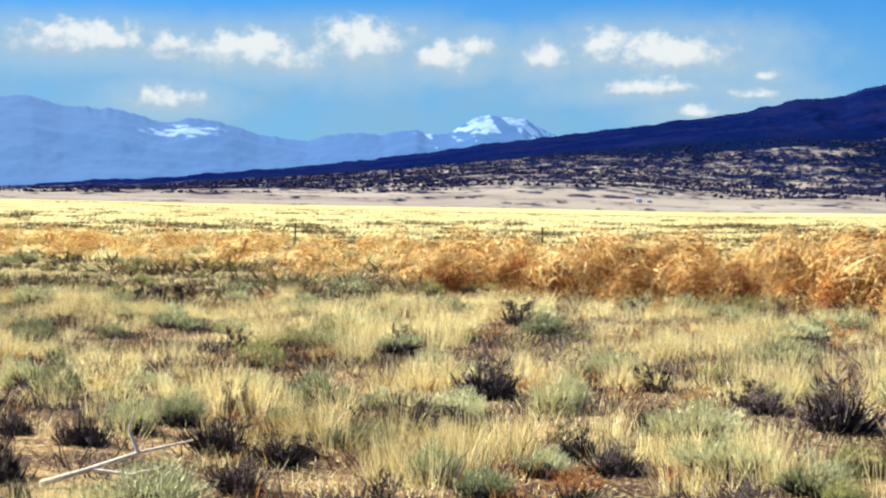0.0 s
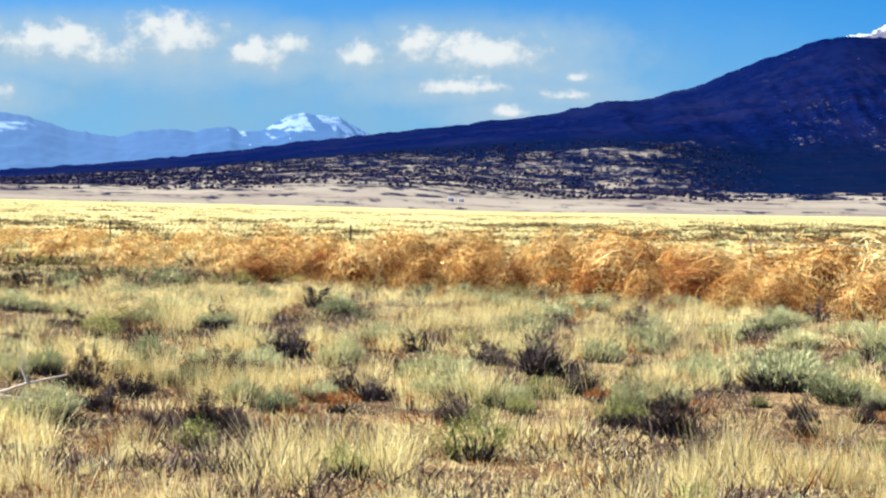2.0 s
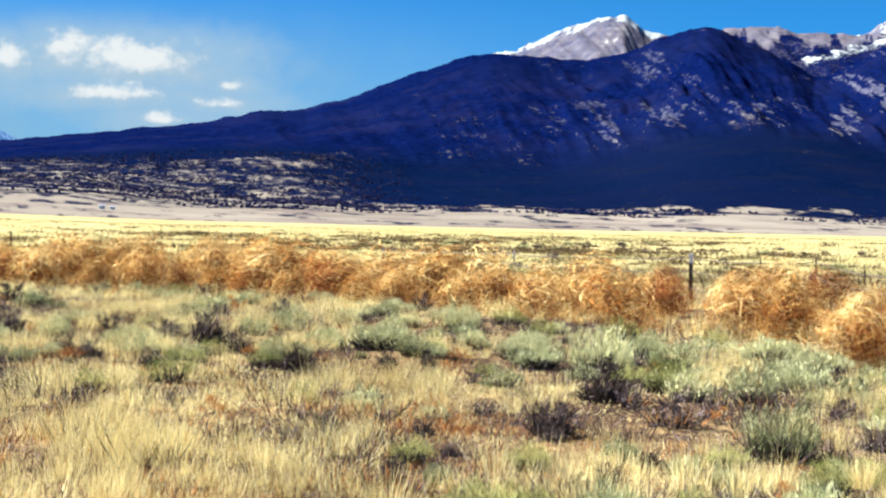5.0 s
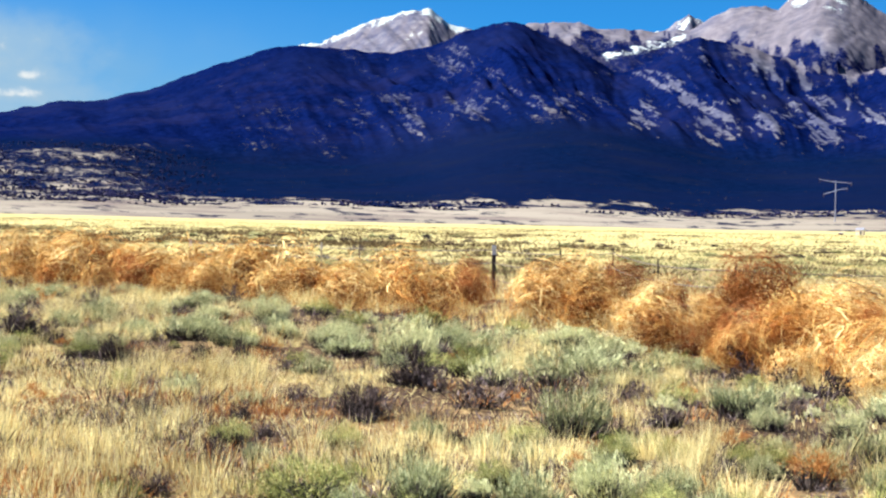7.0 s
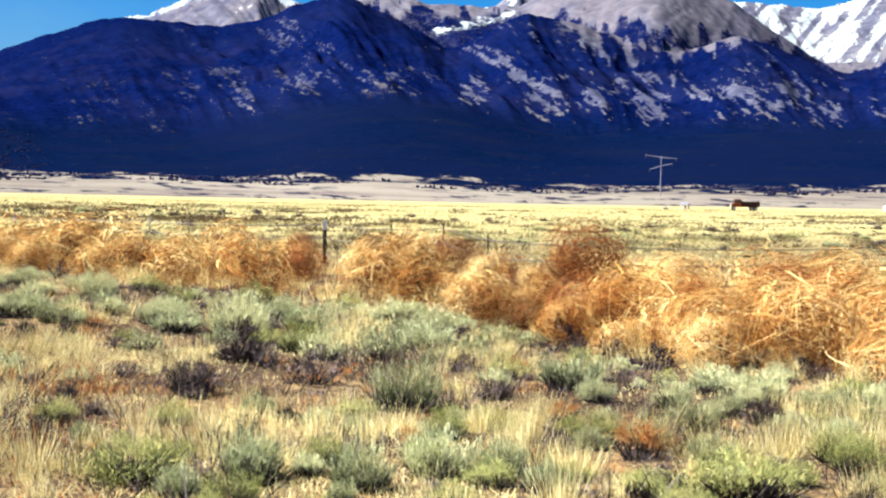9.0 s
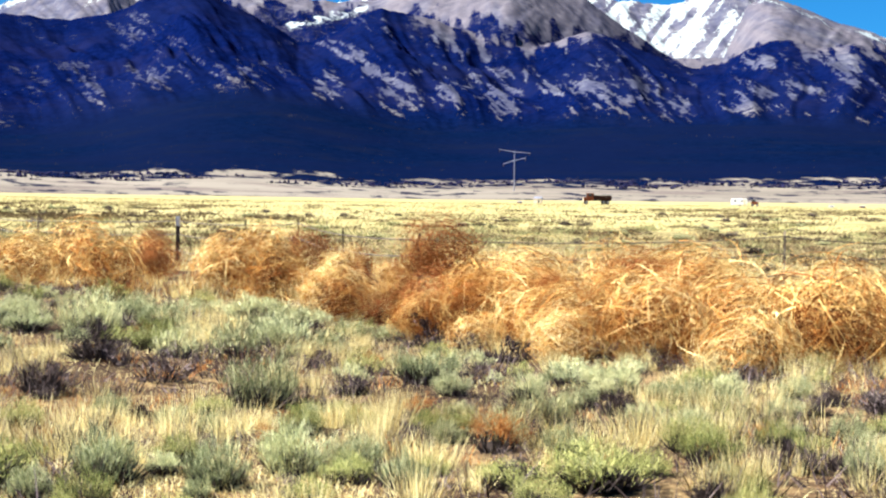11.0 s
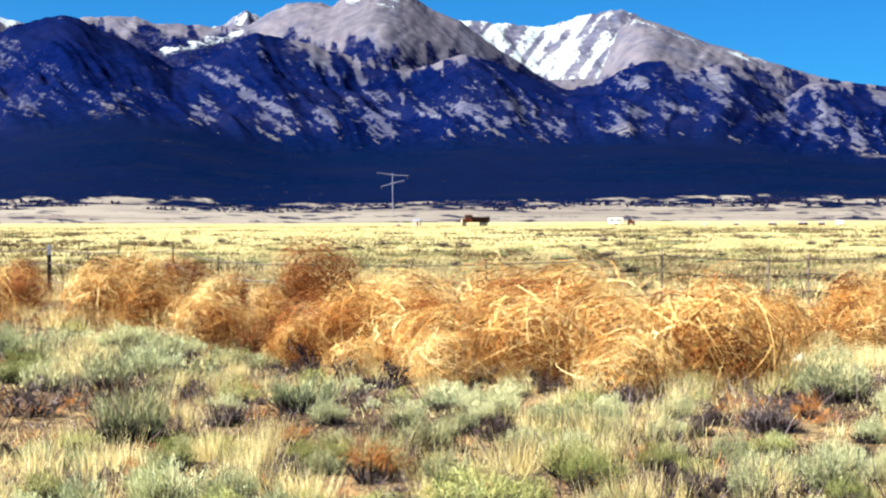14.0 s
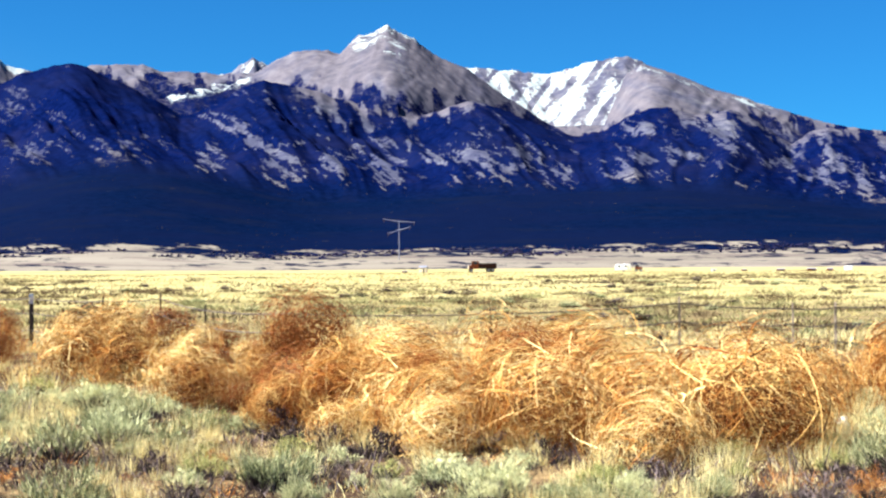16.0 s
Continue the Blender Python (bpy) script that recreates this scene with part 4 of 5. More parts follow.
# the farthest balls merge into one bank
shapes = [tumble_mesh(155, 0.022, 2, 0.5) for k in range(5)]
pieces = []
for x, y, w, lift in far_heap:
    v, f = shapes[int(rng.integers(5))]
    t = rng.uniform(0, 6.28)
    turn = np.array([[math.cos(t), -math.sin(t), 0], [math.sin(t), math.cos(t), 0], [0, 0, 1]])
    pieces.append(((v * [w, w, w * rng.uniform(0.75, 1.0)]) @ turn.T + [x, y, at_ground(x, y) - 0.04 + lift], f))
v, f = joined(pieces)
tagged(new("tumbleweed_bank", raw_mesh("tumbleweed_bank", v, f, M_TUMBLE_FAR)), "long bank of straw-orange tumbleweeds along the fence", "tumbleweed", kind="stuff")
TW_RUST = tumbleweed(620, 0.011, 3, 260, M_RUST_BALL, "small rust-brown tumbleweed ball lying against the fence")
for a, r, w in ((29.25, 36.0, 0.88), (30.35, 33.0, 0.74), (40.4, 24.2, 0.9), (35.2, 21.6, 0.8), (17.5, 40.0, 0.9), (-1.4, 49.0, 0.9)):
    x, y = polar(a, r)
    place(TW_RUST, stand(x, y, w, w * 0.92, 0.2, 0.04))
for o in TW + TW_MID + TW_FAR + [TW_RUST, TW_DARK]:
    drop(o)


# ---- grass ----
def tufts(name, n, r_lo, r_hi, blades, height, width, segs, spread, mat, label, az=(-24, 53), thick=0.42, power=2.0, seed=0, size=0.16, lean=0.16, keep=None):
    """Bunch grass scattered over a stretch of the flat, in one mesh."""
    want = int(n)
    xs, ys = np.empty(0), np.empty(0)
    while len(xs) < want:
        a = np.radians(rng.uniform(az[0], az[1], want))
        r = (rng.uniform(r_lo ** power, r_hi ** power, want)) ** (1 / power)
        x, y = r * np.sin(a), r * np.cos(a)
        ok = fbm(x * size, y * size, 3, 80 + seed) + 0.25 * (rng.random(want) - 0.5) > thick
        if keep is not None:
            ok = ok & keep(np.degrees(a), r)
        if r_hi < 60 and height > 0.1:  # the larger plants stand free of grass on their near side
            for ka, kr, kw in keyed:
                ok = ok & ~((np.abs(np.degrees(a) - ka) < math.degrees(kw / kr) * 0.55) & (r > kr * 0.89) & (r < kr + kw * 0.3))
        xs, ys = np.concatenate([xs, x[ok]]), np.concatenate([ys, y[ok]])
    xs, ys = xs[:want], ys[:want]
    zs = ground_z(xs, ys) - 0.02
    scale = rng.uniform(0.55, 1.35, want)
    p = np.repeat(np.stack([xs, ys, zs], 1), blades, 0)
    sc = np.repeat(scale, blades)
    m = len(p)
    off = rng.normal(size=(m, 2)) * spread * sc[:, None]
    p[:, :2] += off
    d = unit(np.concatenate([off / spread * 0.13 + rng.normal(size=(m, 2)) * lean, np.ones((m, 1))], 1))
    ln = height * sc * rng.uniform(0.5, 1.15, m)
    bend = np.concatenate([off / spread * 0.06 + rng.normal(size=(m, 2)) * 0.08, -0.12 * np.ones((m, 1))], 1) * ln[:, None]
    v, f = ribbons(p, d, ln, width * rng.uniform(0.6, 1.3, m), bend, segs, 0.8)
    return tagged(new(name, raw_mesh(name, v, f, mat)), label, "grass", kind="stuff")


bare_ground = lambda a, r: np.where((a > 18.5) & (a < 26) & (r > 14) & (r < 17.2), 0.15, np.where((a > 7) & (a < 19.5) & (r < 17.5), 0.42, 1.0))  # trampled, open soil
sparse = lambda a, r: rng.random(len(a)) < np.where(a < 15, 0.70, 0.80) * bare_ground(a, r)
before_bank = lambda a, r: r < along(BANK, a) * 1.05
beyond = lambda a, r: r > along(BANK, a) * 1.35
on_bank = lambda a, r: (r > along(BANK, a) * 0.98) & (r < along(BANK, a) * 1.42)
tufts("bunch_grass", 1700, 8.5, 25, 64, 0.25, 0.0040, 1, 0.055, M_STRAW, "straw-yellow dry bunch grass between the shrubs", thick=0.53, power=1.8, seed=1, size=0.75, lean=0.10, keep=sparse)
tufts("bunch_grass", 800, 24, 52, 24, 0.33, 0.012, 1, 0.07, M_STRAW, "straw-yellow dry bunch grass farther off", az=(10, 53), thick=0.55, power=1.6, seed=1, size=0.55, lean=0.14, keep=sparse)
tufts("bunch_grass", 420, 8.6, 13.5, 70, 0.25, 0.0036, 1, 0.045, M_STRAW, "straw-yellow dry bunch grass close by", thick=0.50, power=1.6, seed=41, size=0.7, lean=0.10, keep=sparse)
tufts("bunch_grass", 240, 11, 21, 60, 0.24, 0.0046, 1, 0.05, M_STRAW, "straw-yellow dry bunch grass on open soil", az=(-20, 12), thick=0.45, power=1.6, seed=61, size=0.6, lean=0.12, keep=sparse)
west_flat = lambda a, r: (r < along(BANK, a)) & (rng.random(len(a)) < 0.8)
tufts("bunch_grass", 1900, 18, 46, 54, 0.32, 0.0056, 1, 0.06, M_STRAW, "straw-yellow dry bunch grass out on the flat", az=(-20, 15), thick=0.53, power=1.7, seed=1, size=0.75, lean=0.10, keep=west_flat)
tufts("short_grass", 7500, 8.5, 50, 12, 0.10, 0.0085, 1, 0.11, M_STRAW, "short bleached grass stubble on dry soil", thick=0.46, power=1.8, seed=2, size=0.45, lean=0.5, keep=sparse)
tufts("short_grass", 6500, 17, 50, 13, 0.13, 0.0095, 1, 0.12, M_STRAW, "short bleached grass out on the flat", az=(-22, 14), thick=0.49, power=1.7, seed=71, size=0.5, lean=0.4, keep=west_flat)
tufts("short_grass", 2600, 8.6, 21, 14, 0.10, 0.0065, 1, 0.12, M_STRAW, "pale flattened grass litter on open soil", az=(4, 30), thick=0.47, power=1.7, seed=73, size=0.6, lean=0.7, keep=sparse)
tufts("low_twigs", 2300, 8.5, 48, 14, 0.13, 0.011, 1, 0.09, M_DEAD, "dark broken twigs and dead stubble on the soil", thick=0.46, power=1.8, seed=9, size=0.6, lean=0.8, keep=before_bank)
tufts("dry_brush", 2200, 9, 60, 28, 0.24, 0.012, 1, 0.12, M_DEAD, "low dark brown dry brush between the grass", thick=0.50, power=1.6, seed=12, size=0.7, lean=0.5, keep=before_bank)
tufts("dry_brush", 520, 17, 42, 60, 0.20, 0.0085, 1, 0.20, M_DEAD, "dark mats of dead brush among the grass", az=(-20, 14), thick=0.56, power=1.6, seed=101, size=0.32, lean=0.7, keep=before_bank)
tufts("dry_brush", 260, 9, 20, 60, 0.15, 0.0060, 1, 0.14, M_DEAD, "dark mats of dead brush on the soil", az=(10, 53), thick=0.56, power=1.6, seed=102, size=0.40, lean=0.7, keep=before_bank)
tufts("rusty_brush", 330, 9, 19.5, 44, 0.10, 0.0060, 1, 0.15, M_RUST, "flattened rust-brown litter on open soil", az=(3, 21), thick=0.49, power=1.6, seed=103, size=0.5, lean=0.9)
tufts("rusty_brush", 420, 9, 60, 34, 0.15, 0.008, 1, 0.09, M_RUST, "low rust-brown dry brush between the grass", thick=0.52, power=1.6, seed=14, size=0.7, lean=0.5, keep=before_bank)
tufts("rusty_brush", 650, 10, 48, 40, 0.21, 0.009, 1, 0.10, M_RUST, "low rust-brown dry brush on bare soil", az=(-20, 16), thick=0.48, power=1.5, seed=44, size=0.6, lean=0.5)
tufts("tumbleweed_litter", 900, 16, 80, 26, 0.36, 0.009, 1, 0.18, M_TUMBLE, "broken tumbleweed branches lying among the heaps", thick=0.30, power=1.5, seed=15, size=0.5, lean=0.9, keep=on_bank)
tufts("meadow_grass", 5600, 42, 140, 8, 0.22, 0.055, 1, 0.30, M_STRAW_FAR, "straw-yellow grass on the open flat", thick=0.36, power=1.5, seed=3, size=0.12, lean=0.8)
tufts("far_grass", 8000, 130, 450, 6, 0.24, 0.22, 1, 1.1, M_STRAW_FAR, "yellow grass on the far flat", thick=0.40, power=1.3, seed=4, size=0.02, lean=1.2)
tufts("far_sage", 130, 50, 130, 60, 0.42, 0.05, 1, 0.45, M_SAGE_FAR, "olive low brush clumps scattered over the flat", thick=0.46, power=1.3, seed=31, size=0.2, lean=0.7)
tufts("far_scrub", 230, 46, 150, 90, 0.46, 0.05, 1, 0.62, M_SCRUB_FAR, "dark low scrub scattered over the flat", thick=0.54, power=1.3, seed=6, size=0.09, lean=0.9)
tufts("far_scrub", 900, 130, 440, 26, 0.36, 0.12, 1, 1.3, M_SCRUB_FAR, "dark low scrub scattered over the far flat", thick=0.55, power=1.2, seed=7, size=0.03, lean=1.2)
tufts("far_sage", 750, 50, 320, 10, 0.30, 0.08, 1, 0.45, M_SAGE_FAR, "grey-green low scrub on the far flat", thick=0.46, power=1.3, seed=8, size=0.05, lean=1.0)
tufts("far_scrub", 420, 62, 260, 40, 0.5, 0.10, 1, 0.8, M_SCRUB_FAR, "dark low scrub behind the tumbleweeds", az=(-24, 24), thick=0.50, power=1.2, seed=51, size=0.05, lean=0.9)
tufts("far_scrub", 110, 36, 120, 70, 0.40, 0.035, 1, 0.34, M_SCRUB_FAR, "brown low scrub clumps beyond the fence", az=(13, 53), thick=0.50, power=1.25, seed=91, size=0.10, lean=0.7, keep=beyond)
tufts("far_sage", 120, 34, 110, 60, 0.34, 0.035, 1, 0.34, M_SAGE_FAR, "olive low scrub clumps beyond the fence", az=(13, 53), thick=0.48, power=1.25, seed=92, size=0.10, lean=0.7, keep=beyond)
tufts("far_scrub", 420, 130, 300, 60, 0.60, 0.10, 1, 1.0, M_SCRUB_FAR, "brown scrub belt across the far flat", thick=0.52, power=1.2, seed=93, size=0.022, lean=0.8)
tufts("near_grass", 900, 2.5, 8.2, 14, 0.22, 0.012, 1, 0.07, M_STRAW, "dry yellow grass around the viewpoint", az=(-120, 150), thick=0.46, power=1.8, seed=21, size=0.5, lean=0.2)


# ---- the wire fence ----
def steel(gg, geo):
    return gg.ramp(gg.noise(geo.outputs["Position"], 14.0, 4.0), (0.35, (0.030, 0.026, 0.026)), (0.65, (0.085, 0.060, 0.050)))


M_STEEL = material("fence_steel", steel, 0.9, None, 0.1)
M_TIP = material("white_paint", lambda gg, geo: gg.ramp(gg.noise(geo.outputs["Position"], 20.0), (0.3, (0.62, 0.60, 0.55)), (0.6, (0.82, 0.81, 0.78))), 0.5)
M_POLE = material("weathered_wood", lambda gg, geo: gg.ramp(gg.noise(geo.outputs["Position"], 9.0, 5.0), (0.3, (0.20, 0.15, 0.11)), (0.7, (0.38, 0.31, 0.24))))
M_WIRE = material("wire", lambda gg, geo: gg.ramp(gg.noise(geo.outputs["Position"], 5.0), (0.3, (0.06, 0.05, 0.045)), (0.7, (0.16, 0.12, 0.09))), 0.5)


def box_bm(bm, cx, cy, cz, sx, sy, sz, turn=0.0, bevel=0.0):
    """Adds a box with chamfered edges, centred, to bm."""
    made = bmesh.ops.create_cube(bm, size=1.0, matrix=Matrix.Translation((cx, cy, cz)) @ Matrix.Rotation(turn, 4, "Z") @ Matrix.Diagonal((sx, sy, sz, 1)))
    if bevel:
        edges = list({e for v in made["verts"] for e in v.link_edges})
        bmesh.ops.bevel(bm, geom=edges, offset=bevel, segments=2, affect="EDGES")


def rod_bm(bm, a, b, r0, r1=None, sides=6):
    """Adds a rod from a to b to bm."""
    a, b = Vector(a), Vector(b)
    m = Matrix.Translation((a + b) / 2) @ (b - a).to_track_quat("Z", "Y").to_matrix().to_4x4()
    bmesh.ops.create_cone(bm, cap_ends=True, segments=sides, radius1=r0, radius2=r0 if r1 is None else r1, depth=(b - a).length, matrix=m)


fence = tagged(new("wire_fence"), "sagging wire fence on dark steel posts with white tips", "fence")
POSTS = [  # heading, distance, height, width, white tip
    (-7.3, 127, 1.3, 0.12, 0), (-3.3, 116, 1.2, 0.05, 1), (-1.6, 113, 1.2, 0.05, 1), (0.4, 108, 1.2, 0.10, 0), (12.75, 56, 1.2, 0.09, 1), (17.16, 52, 1.12, 0.045, 1), (18.46, 51, 1.12, 0.045, 0),
    (23.04, 43, 1.2, 0.10, 1), (25.3, 40, 1.14, 0.032, 0), (27.08, 40, 1.22, 0.032, 0), (28.6, 34, 1.07, 0.03, 0), (31.2, 31, 1.05, 0.034, 0), (37.6, 31, 1.0, 0.03, 0),
    (43.5, 32, 1.15, 0.035, 0), (47.0, 33.5, 1.0, 0.04, 0), (48.3, 34, 1.0, 0.045, 0), (52.0, 35, 1.1, 0.06, 0)]
heads = []
for a, r, h, w, tip in POSTS:
    x, y = polar(a, r)
    z = at_ground(x, y)
    turn = radians(-a)
    bm = bmesh.new()
    top = h - (0.24 if tip else 0.0)
    flange = w * 0.35
    box_bm(bm, x, y, z + top / 2 - 0.1, w, flange, top + 0.2, turn, 0.006)
    box_bm(bm, x + math.sin(radians(a)) * flange * 0.8, y + math.cos(radians(a)) * flange * 0.8, z + top / 2 - 0.1, flange, w * 0.6, top + 0.2, turn)
    p = part("post", bm, M_STEEL if w > 0.08 or 24 < a < 40 else M_POLE, fence, "slim weathered fence post" if w < 0.08 else "dark steel fence post")
    if tip:
        bm = bmesh.new()
        box_bm(bm, x, y, z + h - 0.12, w * 1.04, flange * 1.1, 0.24, turn, 0.006)
        part("white_tip", bm, M_TIP, p, "white-painted post tip")
    heads.append(Vector((x, y, z)))
# strands sag a little between the posts
def swept(points, r, sides=5):
    """A bmesh tube along the points."""
    bm = bmesh.new()
    rings = []
    d = (points[-1] - points[0]).normalized()
    u = d.cross(Vector((0, 0, 1))).normalized()
    w = u.cross(d)
    for p in points:
        rings.append([bm.verts.new(p + (u * math.cos(6.2832 * k / sides) + w * math.sin(6.2832 * k / sides)) * r) for k in range(sides)])
    for a, b in zip(rings, rings[1:]):
        for k in range(sides):
            bm.faces.new((a[k], a[(k + 1) % sides], b[(k + 1) % sides], b[k]))
    bm.faces.new(rings[0][::-1])
    bm.faces.new(rings[-1])
    return bm


for frac in (0.90, 0.62, 0.28):
    for (p, t), (s, e) in zip(zip(heads[4:], heads[5:]), zip(POSTS[4:], POSTS[5:])):
        a, b = p + Vector((0, 0, s[2] * frac)), t + Vector((0, 0, e[2] * frac))
        path = [a.lerp(b, k / 8) - Vector((0, 0, 0.4 * (k / 8) * (1 - k / 8) * (1.2 - frac))) for k in range(9)]
        part("wire", swept(path, 0.012), M_WIRE, fence, "rusty fence wire")

# a pale marker stake on the flat
x, y = polar(2.7, 111)
z = at_ground(x, y)
bm = bmesh.new()
rod_bm(bm, (x, y, z - 0.1), (x, y, z + 1.35), 0.035, 0.03, 8)
stake = new("marker_stake")
tagged(stake, "slim pale marker stake standing in dry grass", "post")
part("stake", bm, M_POLE, stake)

# ---- power pylon on the pale plain ----
PA, PR = 34.41, 880.0
px, py = polar(PA, PR)
pz = float(plain_z(PA, PR))
M_GALV = material("galvanised_steel", lambda gg, geo: gg.ramp(gg.noise(geo.outputs["Position"], 0.8), (0.3, (0.17, 0.175, 0.215)), (0.7, (0.26, 0.265, 0.31))), 0.5)
pylon = tagged(new("power_pylon"), "tall pale steel power pylon with two crossarms", "pylon")
bm = bmesh.new()
rod_bm(bm, (px, py, pz - 1), (px, py, pz + 21.3), 0.30, 0.16, 8)
part("mast", bm, M_GALV, pylon)
side = Vector((math.cos(radians(PA)), -math.sin(radians(PA)), 0))
for hgt, half, drop_l, drop_r in ((20.2, 8.2, 1.4, -0.5), (15.8, 6.0, -1.8, 1.5)):
    bm = bmesh.new()
    c = Vector((px, py, pz + hgt))
    rod_bm(bm, c, c - side * half + Vector((0, 0, drop_l)), 0.20, 0.12, 6)
    rod_bm(bm, c, c + side * half + Vector((0, 0, drop_r)), 0.20, 0.12, 6)
    arm = part("crossarm", bm, M_GALV, pylon)
    for sgn, dr in ((-1, drop_l), (1, drop_r)):
        bm = bmesh.new()
        e = c + side * half * sgn * 0.95 + Vector((0, 0, dr * 0.95))
        rod_bm(bm, e, e - Vector((0, 0, 1.6)), 0.22, 0.16, 6)
        part("insulator", bm, M_STEEL, arm)

# ---- vehicles and sheds at the edge of the flat ----
M_RUSTY = material("rusty_paint", lambda gg, geo: gg.ramp(gg.noise(geo.outputs["Position"], 1.6, 5.0, 0.65), (0.3, (0.040, 0.010, 0.005)), (0.6, (0.15, 0.036, 0.013)), (0.8, (0.26, 0.075, 0.026))), 0.8, None, 0.1)
M_DARK_BOARDS = material("dark_boards", lambda gg, geo: gg.ramp(gg.noise(geo.outputs["Position"], 2.2, 5.0, 0.6), (0.3, (0.008, 0.004, 0.004)), (0.7, (0.035, 0.014, 0.010))), 0.9, None, 0.05)
M_CREAM = material("cream_panel", lambda gg, geo: gg.ramp(gg.noise(geo.outputs["Position"], 2.0), (0.3, (0.55, 0.46, 0.33)), (0.7, (0.68, 0.58, 0.44))), 0.6)
M_WHITE = material("white_siding", lambda gg, geo: gg.ramp(gg.noise(geo.outputs["Position"], 1.2, 5.0), (0.3, (0.74, 0.74, 0.73)), (0.7, (0.84, 0.84, 0.84))), 0.4)
M_TYRE = material("tyre_rubber", lambda gg, geo: gg.ramp(gg.noise(geo.outputs["Position"], 8.0), (0.3, (0.015, 0.015, 0.015)), (0.7, (0.035, 0.033, 0.03))), 0.8)
M_PANE = material("dark_window", lambda gg, geo: (0.02, 0.025, 0.03), 0.15, None, 0.5)


def base_frame(a, r, turn=0.0):
    """A place on the flat that faces the eye: x to the right, y away."""
    x, y = polar(a, r)
    return Matrix.Translation((x, y, at_ground(x, y) - 0.03)) @ Matrix.Rotation(radians(-a + turn), 4, "Z")


def body_part(name, m, mat, parent, boxes, label="", bevel=0.05):
    bm = bmesh.new()
    for b in boxes:
        box_bm(bm, *b, 0.0, bevel)
    bmesh.ops.transform(bm, matrix=m, verts=bm.verts)
    return part(name, bm, mat, parent, label)


def wheel(m, x, y, r, parent):
    bm = bmesh.new()
    rod_bm(bm, (x, y - 0.14, r), (x, y + 0.14, r), r, None, 18)
    bmesh.ops.transform(bm, matrix=m, verts=bm.verts)
    w = part("wheel", bm, M_TYRE, parent)
    bm = bmesh.new()
    rod_bm(bm, (x, y - 0.16, r), (x, y - 0.12, r), r * 0.5, None, 14)
    bmesh.ops.transform(bm, matrix=m, verts=bm.verts)
    part("rim", bm, M_GALV, w)


m = base_frame(37.24, 430, 8) @ Matrix.Diagonal((0.9, 0.9, 1.15, 1))
truck = tagged(new("farm_truck"), "old rust-brown stake-bed farm truck parked on grass", "truck")
body_part("cab", m, M_RUSTY, truck, [(-2.2, 0, 1.65, 1.9, 2.2, 1.7), (-3.5, 0, 1.15, 1.0, 2.0, 0.8)])
body_part("windscreen", m, M_PANE, truck, [(-3.17, 0, 2.05, 0.06, 1.8, 0.6)], "", 0.0)
body_part("side_window", m, M_PANE, truck, [(-2.2, -1.11, 2.05, 1.1, 0.05, 0.55)], "", 0.0)
# Cream plate on the left-facing front: sunlight put into its colour.
body_part("front_panel", m, M_CREAM, truck, [(-4.03, 0, 1.1, 0.06, 1.8, 0.7)], "front face coloured cream for sunlight from the left", 0.01)
body_part("bed", m, M_DARK_BOARDS, truck, [(1.35, 0, 1.0, 5.0, 2.3, 0.3), (1.35, -1.1, 1.55, 5.0, 0.08, 0.9), (1.35, 1.1, 1.55, 5.0, 0.08, 0.9), (3.8, 0, 1.55, 0.08, 2.2, 0.9), (-1.1, 0, 1.75, 0.08, 2.2, 1.3)])
for wx0 in (-3.3, 1.6, 2.8):
    for wy0 in (-0.95, 0.95):
        wheel(m, wx0, wy0, 0.5, truck)


def camper(a, r, turn, length, size, label):
    mm = base_frame(a, r, turn) @ Matrix.Scale(size, 4)
    top = tagged(new("camper_trailer"), label, "trailer")
    body_part("body", mm, M_WHITE, top, [(0, 0, 1.45, length, 2.3, 2.0)], "", 0.16)
    body_part("roof_vent", mm, M_WHITE, top, [(0.4, 0, 2.53, 0.6, 0.6, 0.16)], "", 0.03)
    for wx0 in (-length * 0.28, length * 0.16):
        body_part("window", mm, M_PANE, top, [(wx0, -1.16, 1.75, 0.8, 0.04, 0.5)], "", 0.0)
    body_part("door", mm, M_CREAM, top, [(length * 0.34, -1.165, 1.35, 0.65, 0.04, 1.7)], "", 0.01)
    body_part("hitch", mm, M_STEEL, top, [(length * 0.5 + 0.5, 0, 0.5, 1.1, 0.16, 0.12)], "", 0.01)
    for wy0 in (-1.0, 1.0):
        wheel(mm, 0.2, wy0, 0.36, top)


camper(41.98, 430, 5, 4.8, 0.78, "white camper trailer with dark windows on dry grass")
camper(49.4, 440, -10, 4.0, 0.5, "small white camper trailer far out on the flat")

m = base_frame(42.5, 432, 0)
car = tagged(new("pickup"), "dark pickup parked beside a white camper trailer", "car")
body_part("body", m, M_RUSTY, car, [(0, 0, 0.85, 1.8, 1.8, 0.7)], "", 0.08)
body_part("cab", m, M_PANE, car, [(-0.3, 0, 1.45, 1.0, 1.6, 0.6)], "", 0.1)
for wx0 in (-0.6, 0.6):
    for wy0 in (-0.8, 0.8):
        wheel(m, wx0, wy0, 0.36, car)


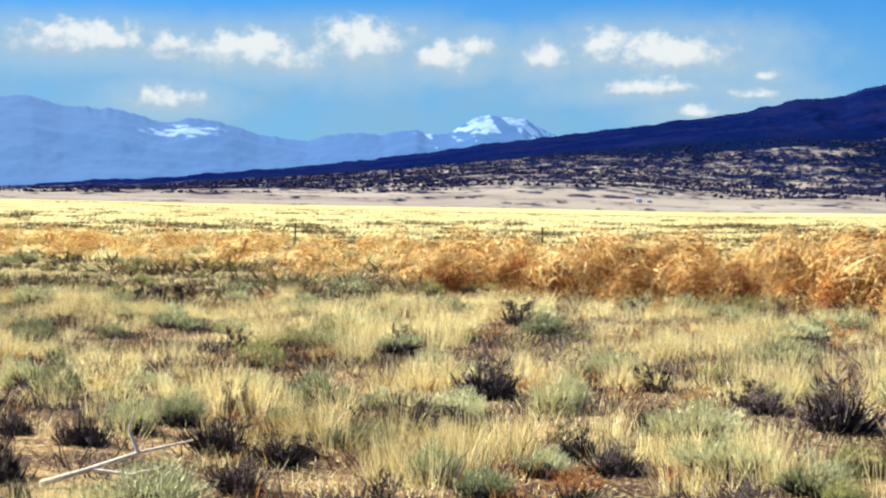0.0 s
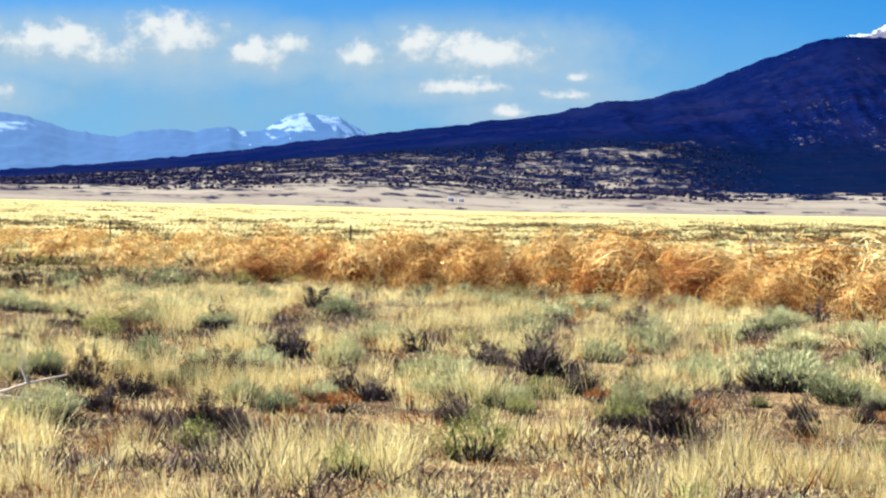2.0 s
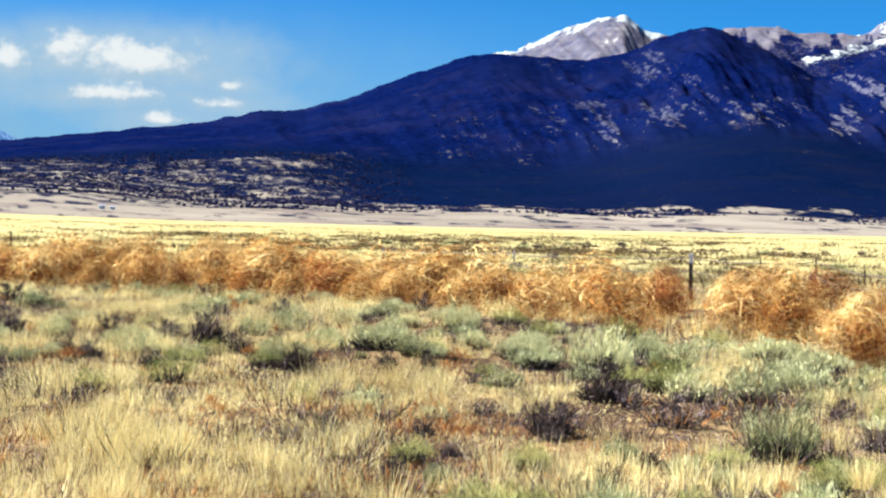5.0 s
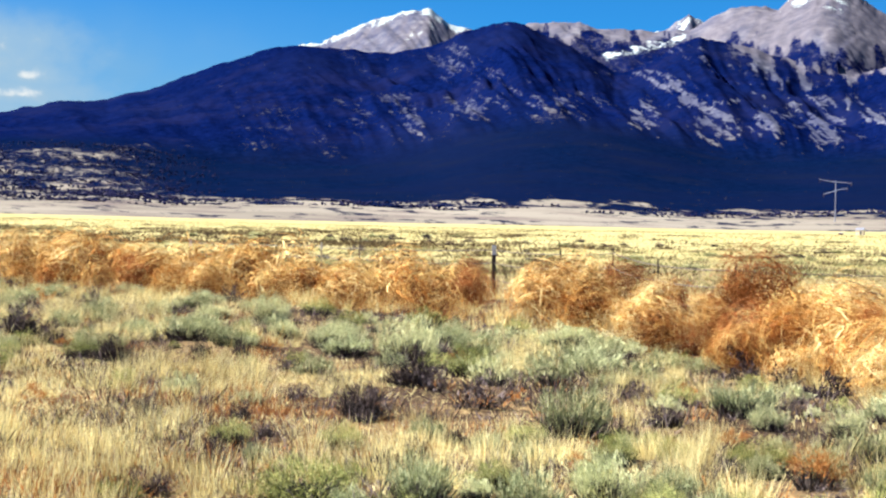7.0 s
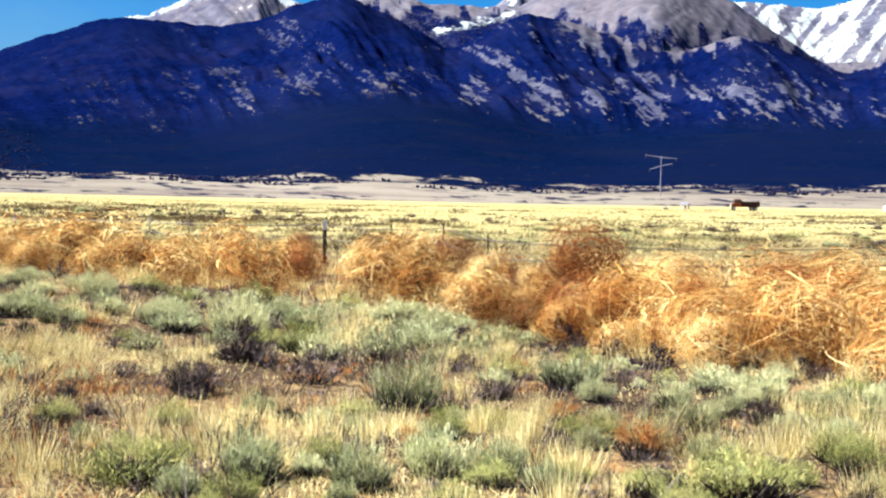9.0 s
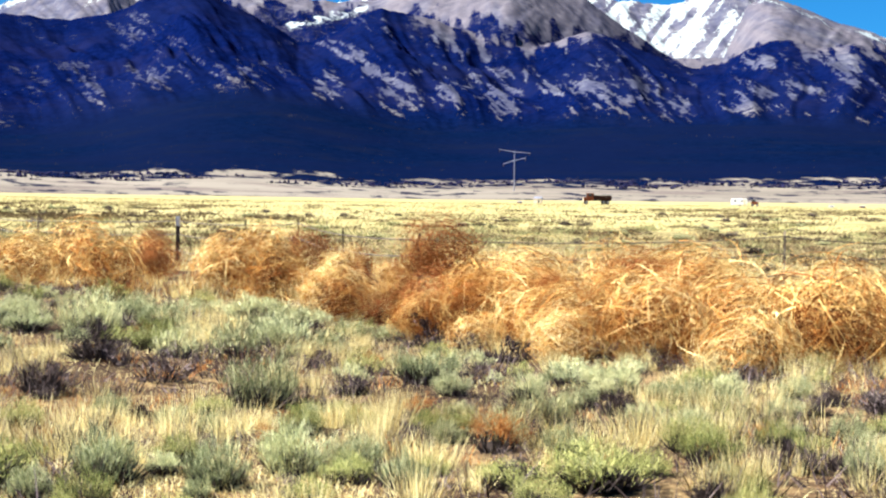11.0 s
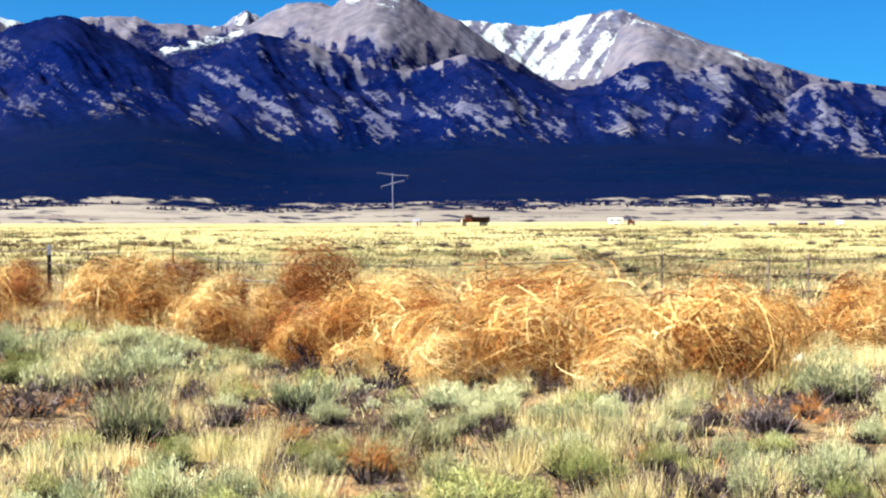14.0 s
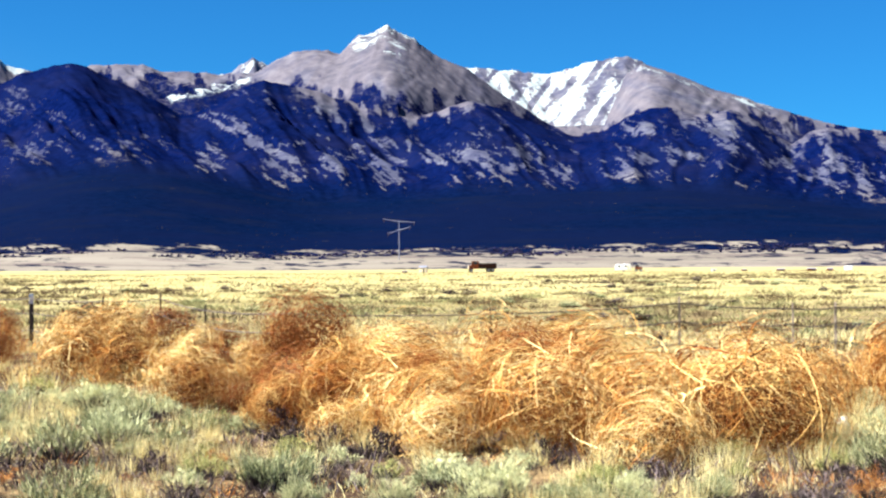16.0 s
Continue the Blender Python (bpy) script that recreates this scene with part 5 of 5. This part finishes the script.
def shed(a, r, w, d, h, wall_mat, label, name="shed"):
    mm = base_frame(a, r, rng.uniform(-15, 15)) if r < 640 else Matrix.Translation((*polar(a, r), float(plain_z(a, r)) - 0.3)) @ Matrix.Rotation(radians(-a), 4, "Z")
    top = tagged(new(name), label, "shed" if name == "shed" else "house")
    body_part("wall", mm, wall_mat, top, [(0, 0, h / 2, w, d, h)], "", 0.02)
    bm = bmesh.new()
    vs = [bm.verts.new(v) for v in ((-w * 0.55, -d * 0.6, h), (w * 0.55, -d * 0.6, h), (w * 0.55, d * 0.6, h), (-w * 0.55, d * 0.6, h), (-w * 0.55, 0, h * 1.45), (w * 0.55, 0, h * 1.45))]
    for f in ((0, 1, 5, 4), (2, 3, 4, 5), (0, 4, 3), (1, 2, 5), (3, 2, 1, 0)):
        bm.faces.new([vs[k] for k in f])
    bmesh.ops.transform(bm, matrix=mm, verts=bm.verts)
    part("roof", bm, M_GALV, top)
    body_part("door", mm, M_PANE, top, [(w * 0.15, -d / 2 - 0.02, h * 0.4, w * 0.2, 0.05, h * 0.8)], "", 0.0)


shed(35.23, 440, 1.9, 1.8, 1.3, M_CREAM, "small cream shed on the edge of the flat")
shed(45.0, 446, 1.1, 1.0, 0.45, M_WHITE, "small white shed far out on the grass")
for sa, sw, sh in ((46.0, 1.3, 0.42), (47.2, 2.1, 0.5), (48.2, 2.2, 0.6), (48.8, 1.4, 0.6), (34.6, 1.2, 0.4)):
    shed(sa, 446, sw, 1.2, sh, M_RUSTY, "low dark brown shed far out on the grass")
shed(3.2, 760, 2.8, 2.6, 1.7, M_WHITE, "small white house on the pale plain", "house")
shed(3.55, 760, 2.2, 2.2, 1.4, M_WHITE, "small white house on the pale plain", "house")

# ---- small things on the near ground ----
# a bleached dead branch
bx, by = polar(-4.5, 22.3)
bz = at_ground(bx, by)
m = Matrix.Translation((bx, by, bz)) @ Matrix.Rotation(0.35, 4, "Z")
M_BLEACH = material("bleached_wood", lambda gg, geo: gg.ramp(gg.noise(geo.outputs["Position"], 25.0, 5.0), (0.3, (0.46, 0.38, 0.28)), (0.7, (0.68, 0.60, 0.48))))
branch = tagged(new("dead_branch"), "bleached dead branch lying forked on dry soil", "branch")
for name, pts, r in (("limb", [(-0.5, 0, 0.03), (-0.2, 0.05, 0.10), (0.1, 0, 0.20), (0.45, 0.05, 0.26)], 0.024), ("twig", [(0.1, 0, 0.20), (0.05, 0.04, 0.34), (0.08, 0.02, 0.46)], 0.014), ("twig", [(-0.2, 0.05, 0.10), (0.05, -0.1, 0.08), (0.22, -0.14, 0.12)], 0.013)):
    bm = bmesh.new()
    for k, (p, q) in enumerate(zip(pts, pts[1:])):
        rod_bm(bm, p, q, r * (1 - 0.25 * k), r * (0.75 - 0.25 * k), 7)
    bmesh.ops.transform(bm, matrix=m, verts=bm.verts)
    part(name, bm, M_BLEACH, branch)

# a scrap of white plastic caught in the tumbleweeds
x, y = polar(48.0, 20.2)
bm = bmesh.new()
bmesh.ops.create_icosphere(bm, subdivisions=2, radius=0.13)
for v in bm.verts:
    k = 0.6 + 0.8 * noise.noise(v.co * 17.0)
    v.co = Vector((v.co.x * 1.2 * k, v.co.y * 0.7 * k, abs(v.co.z) * 1.1 * k))
bmesh.ops.transform(bm, matrix=Matrix.Translation((x, y, at_ground(x, y) + 0.02)), verts=bm.verts)
me = bpy.data.meshes.new("plastic_scrap")
bm.to_mesh(me)
bm.free()
me.materials.append(M_WHITE)
tagged(new("plastic_scrap", me), "crumpled white plastic scrap on dry grass", "litter")
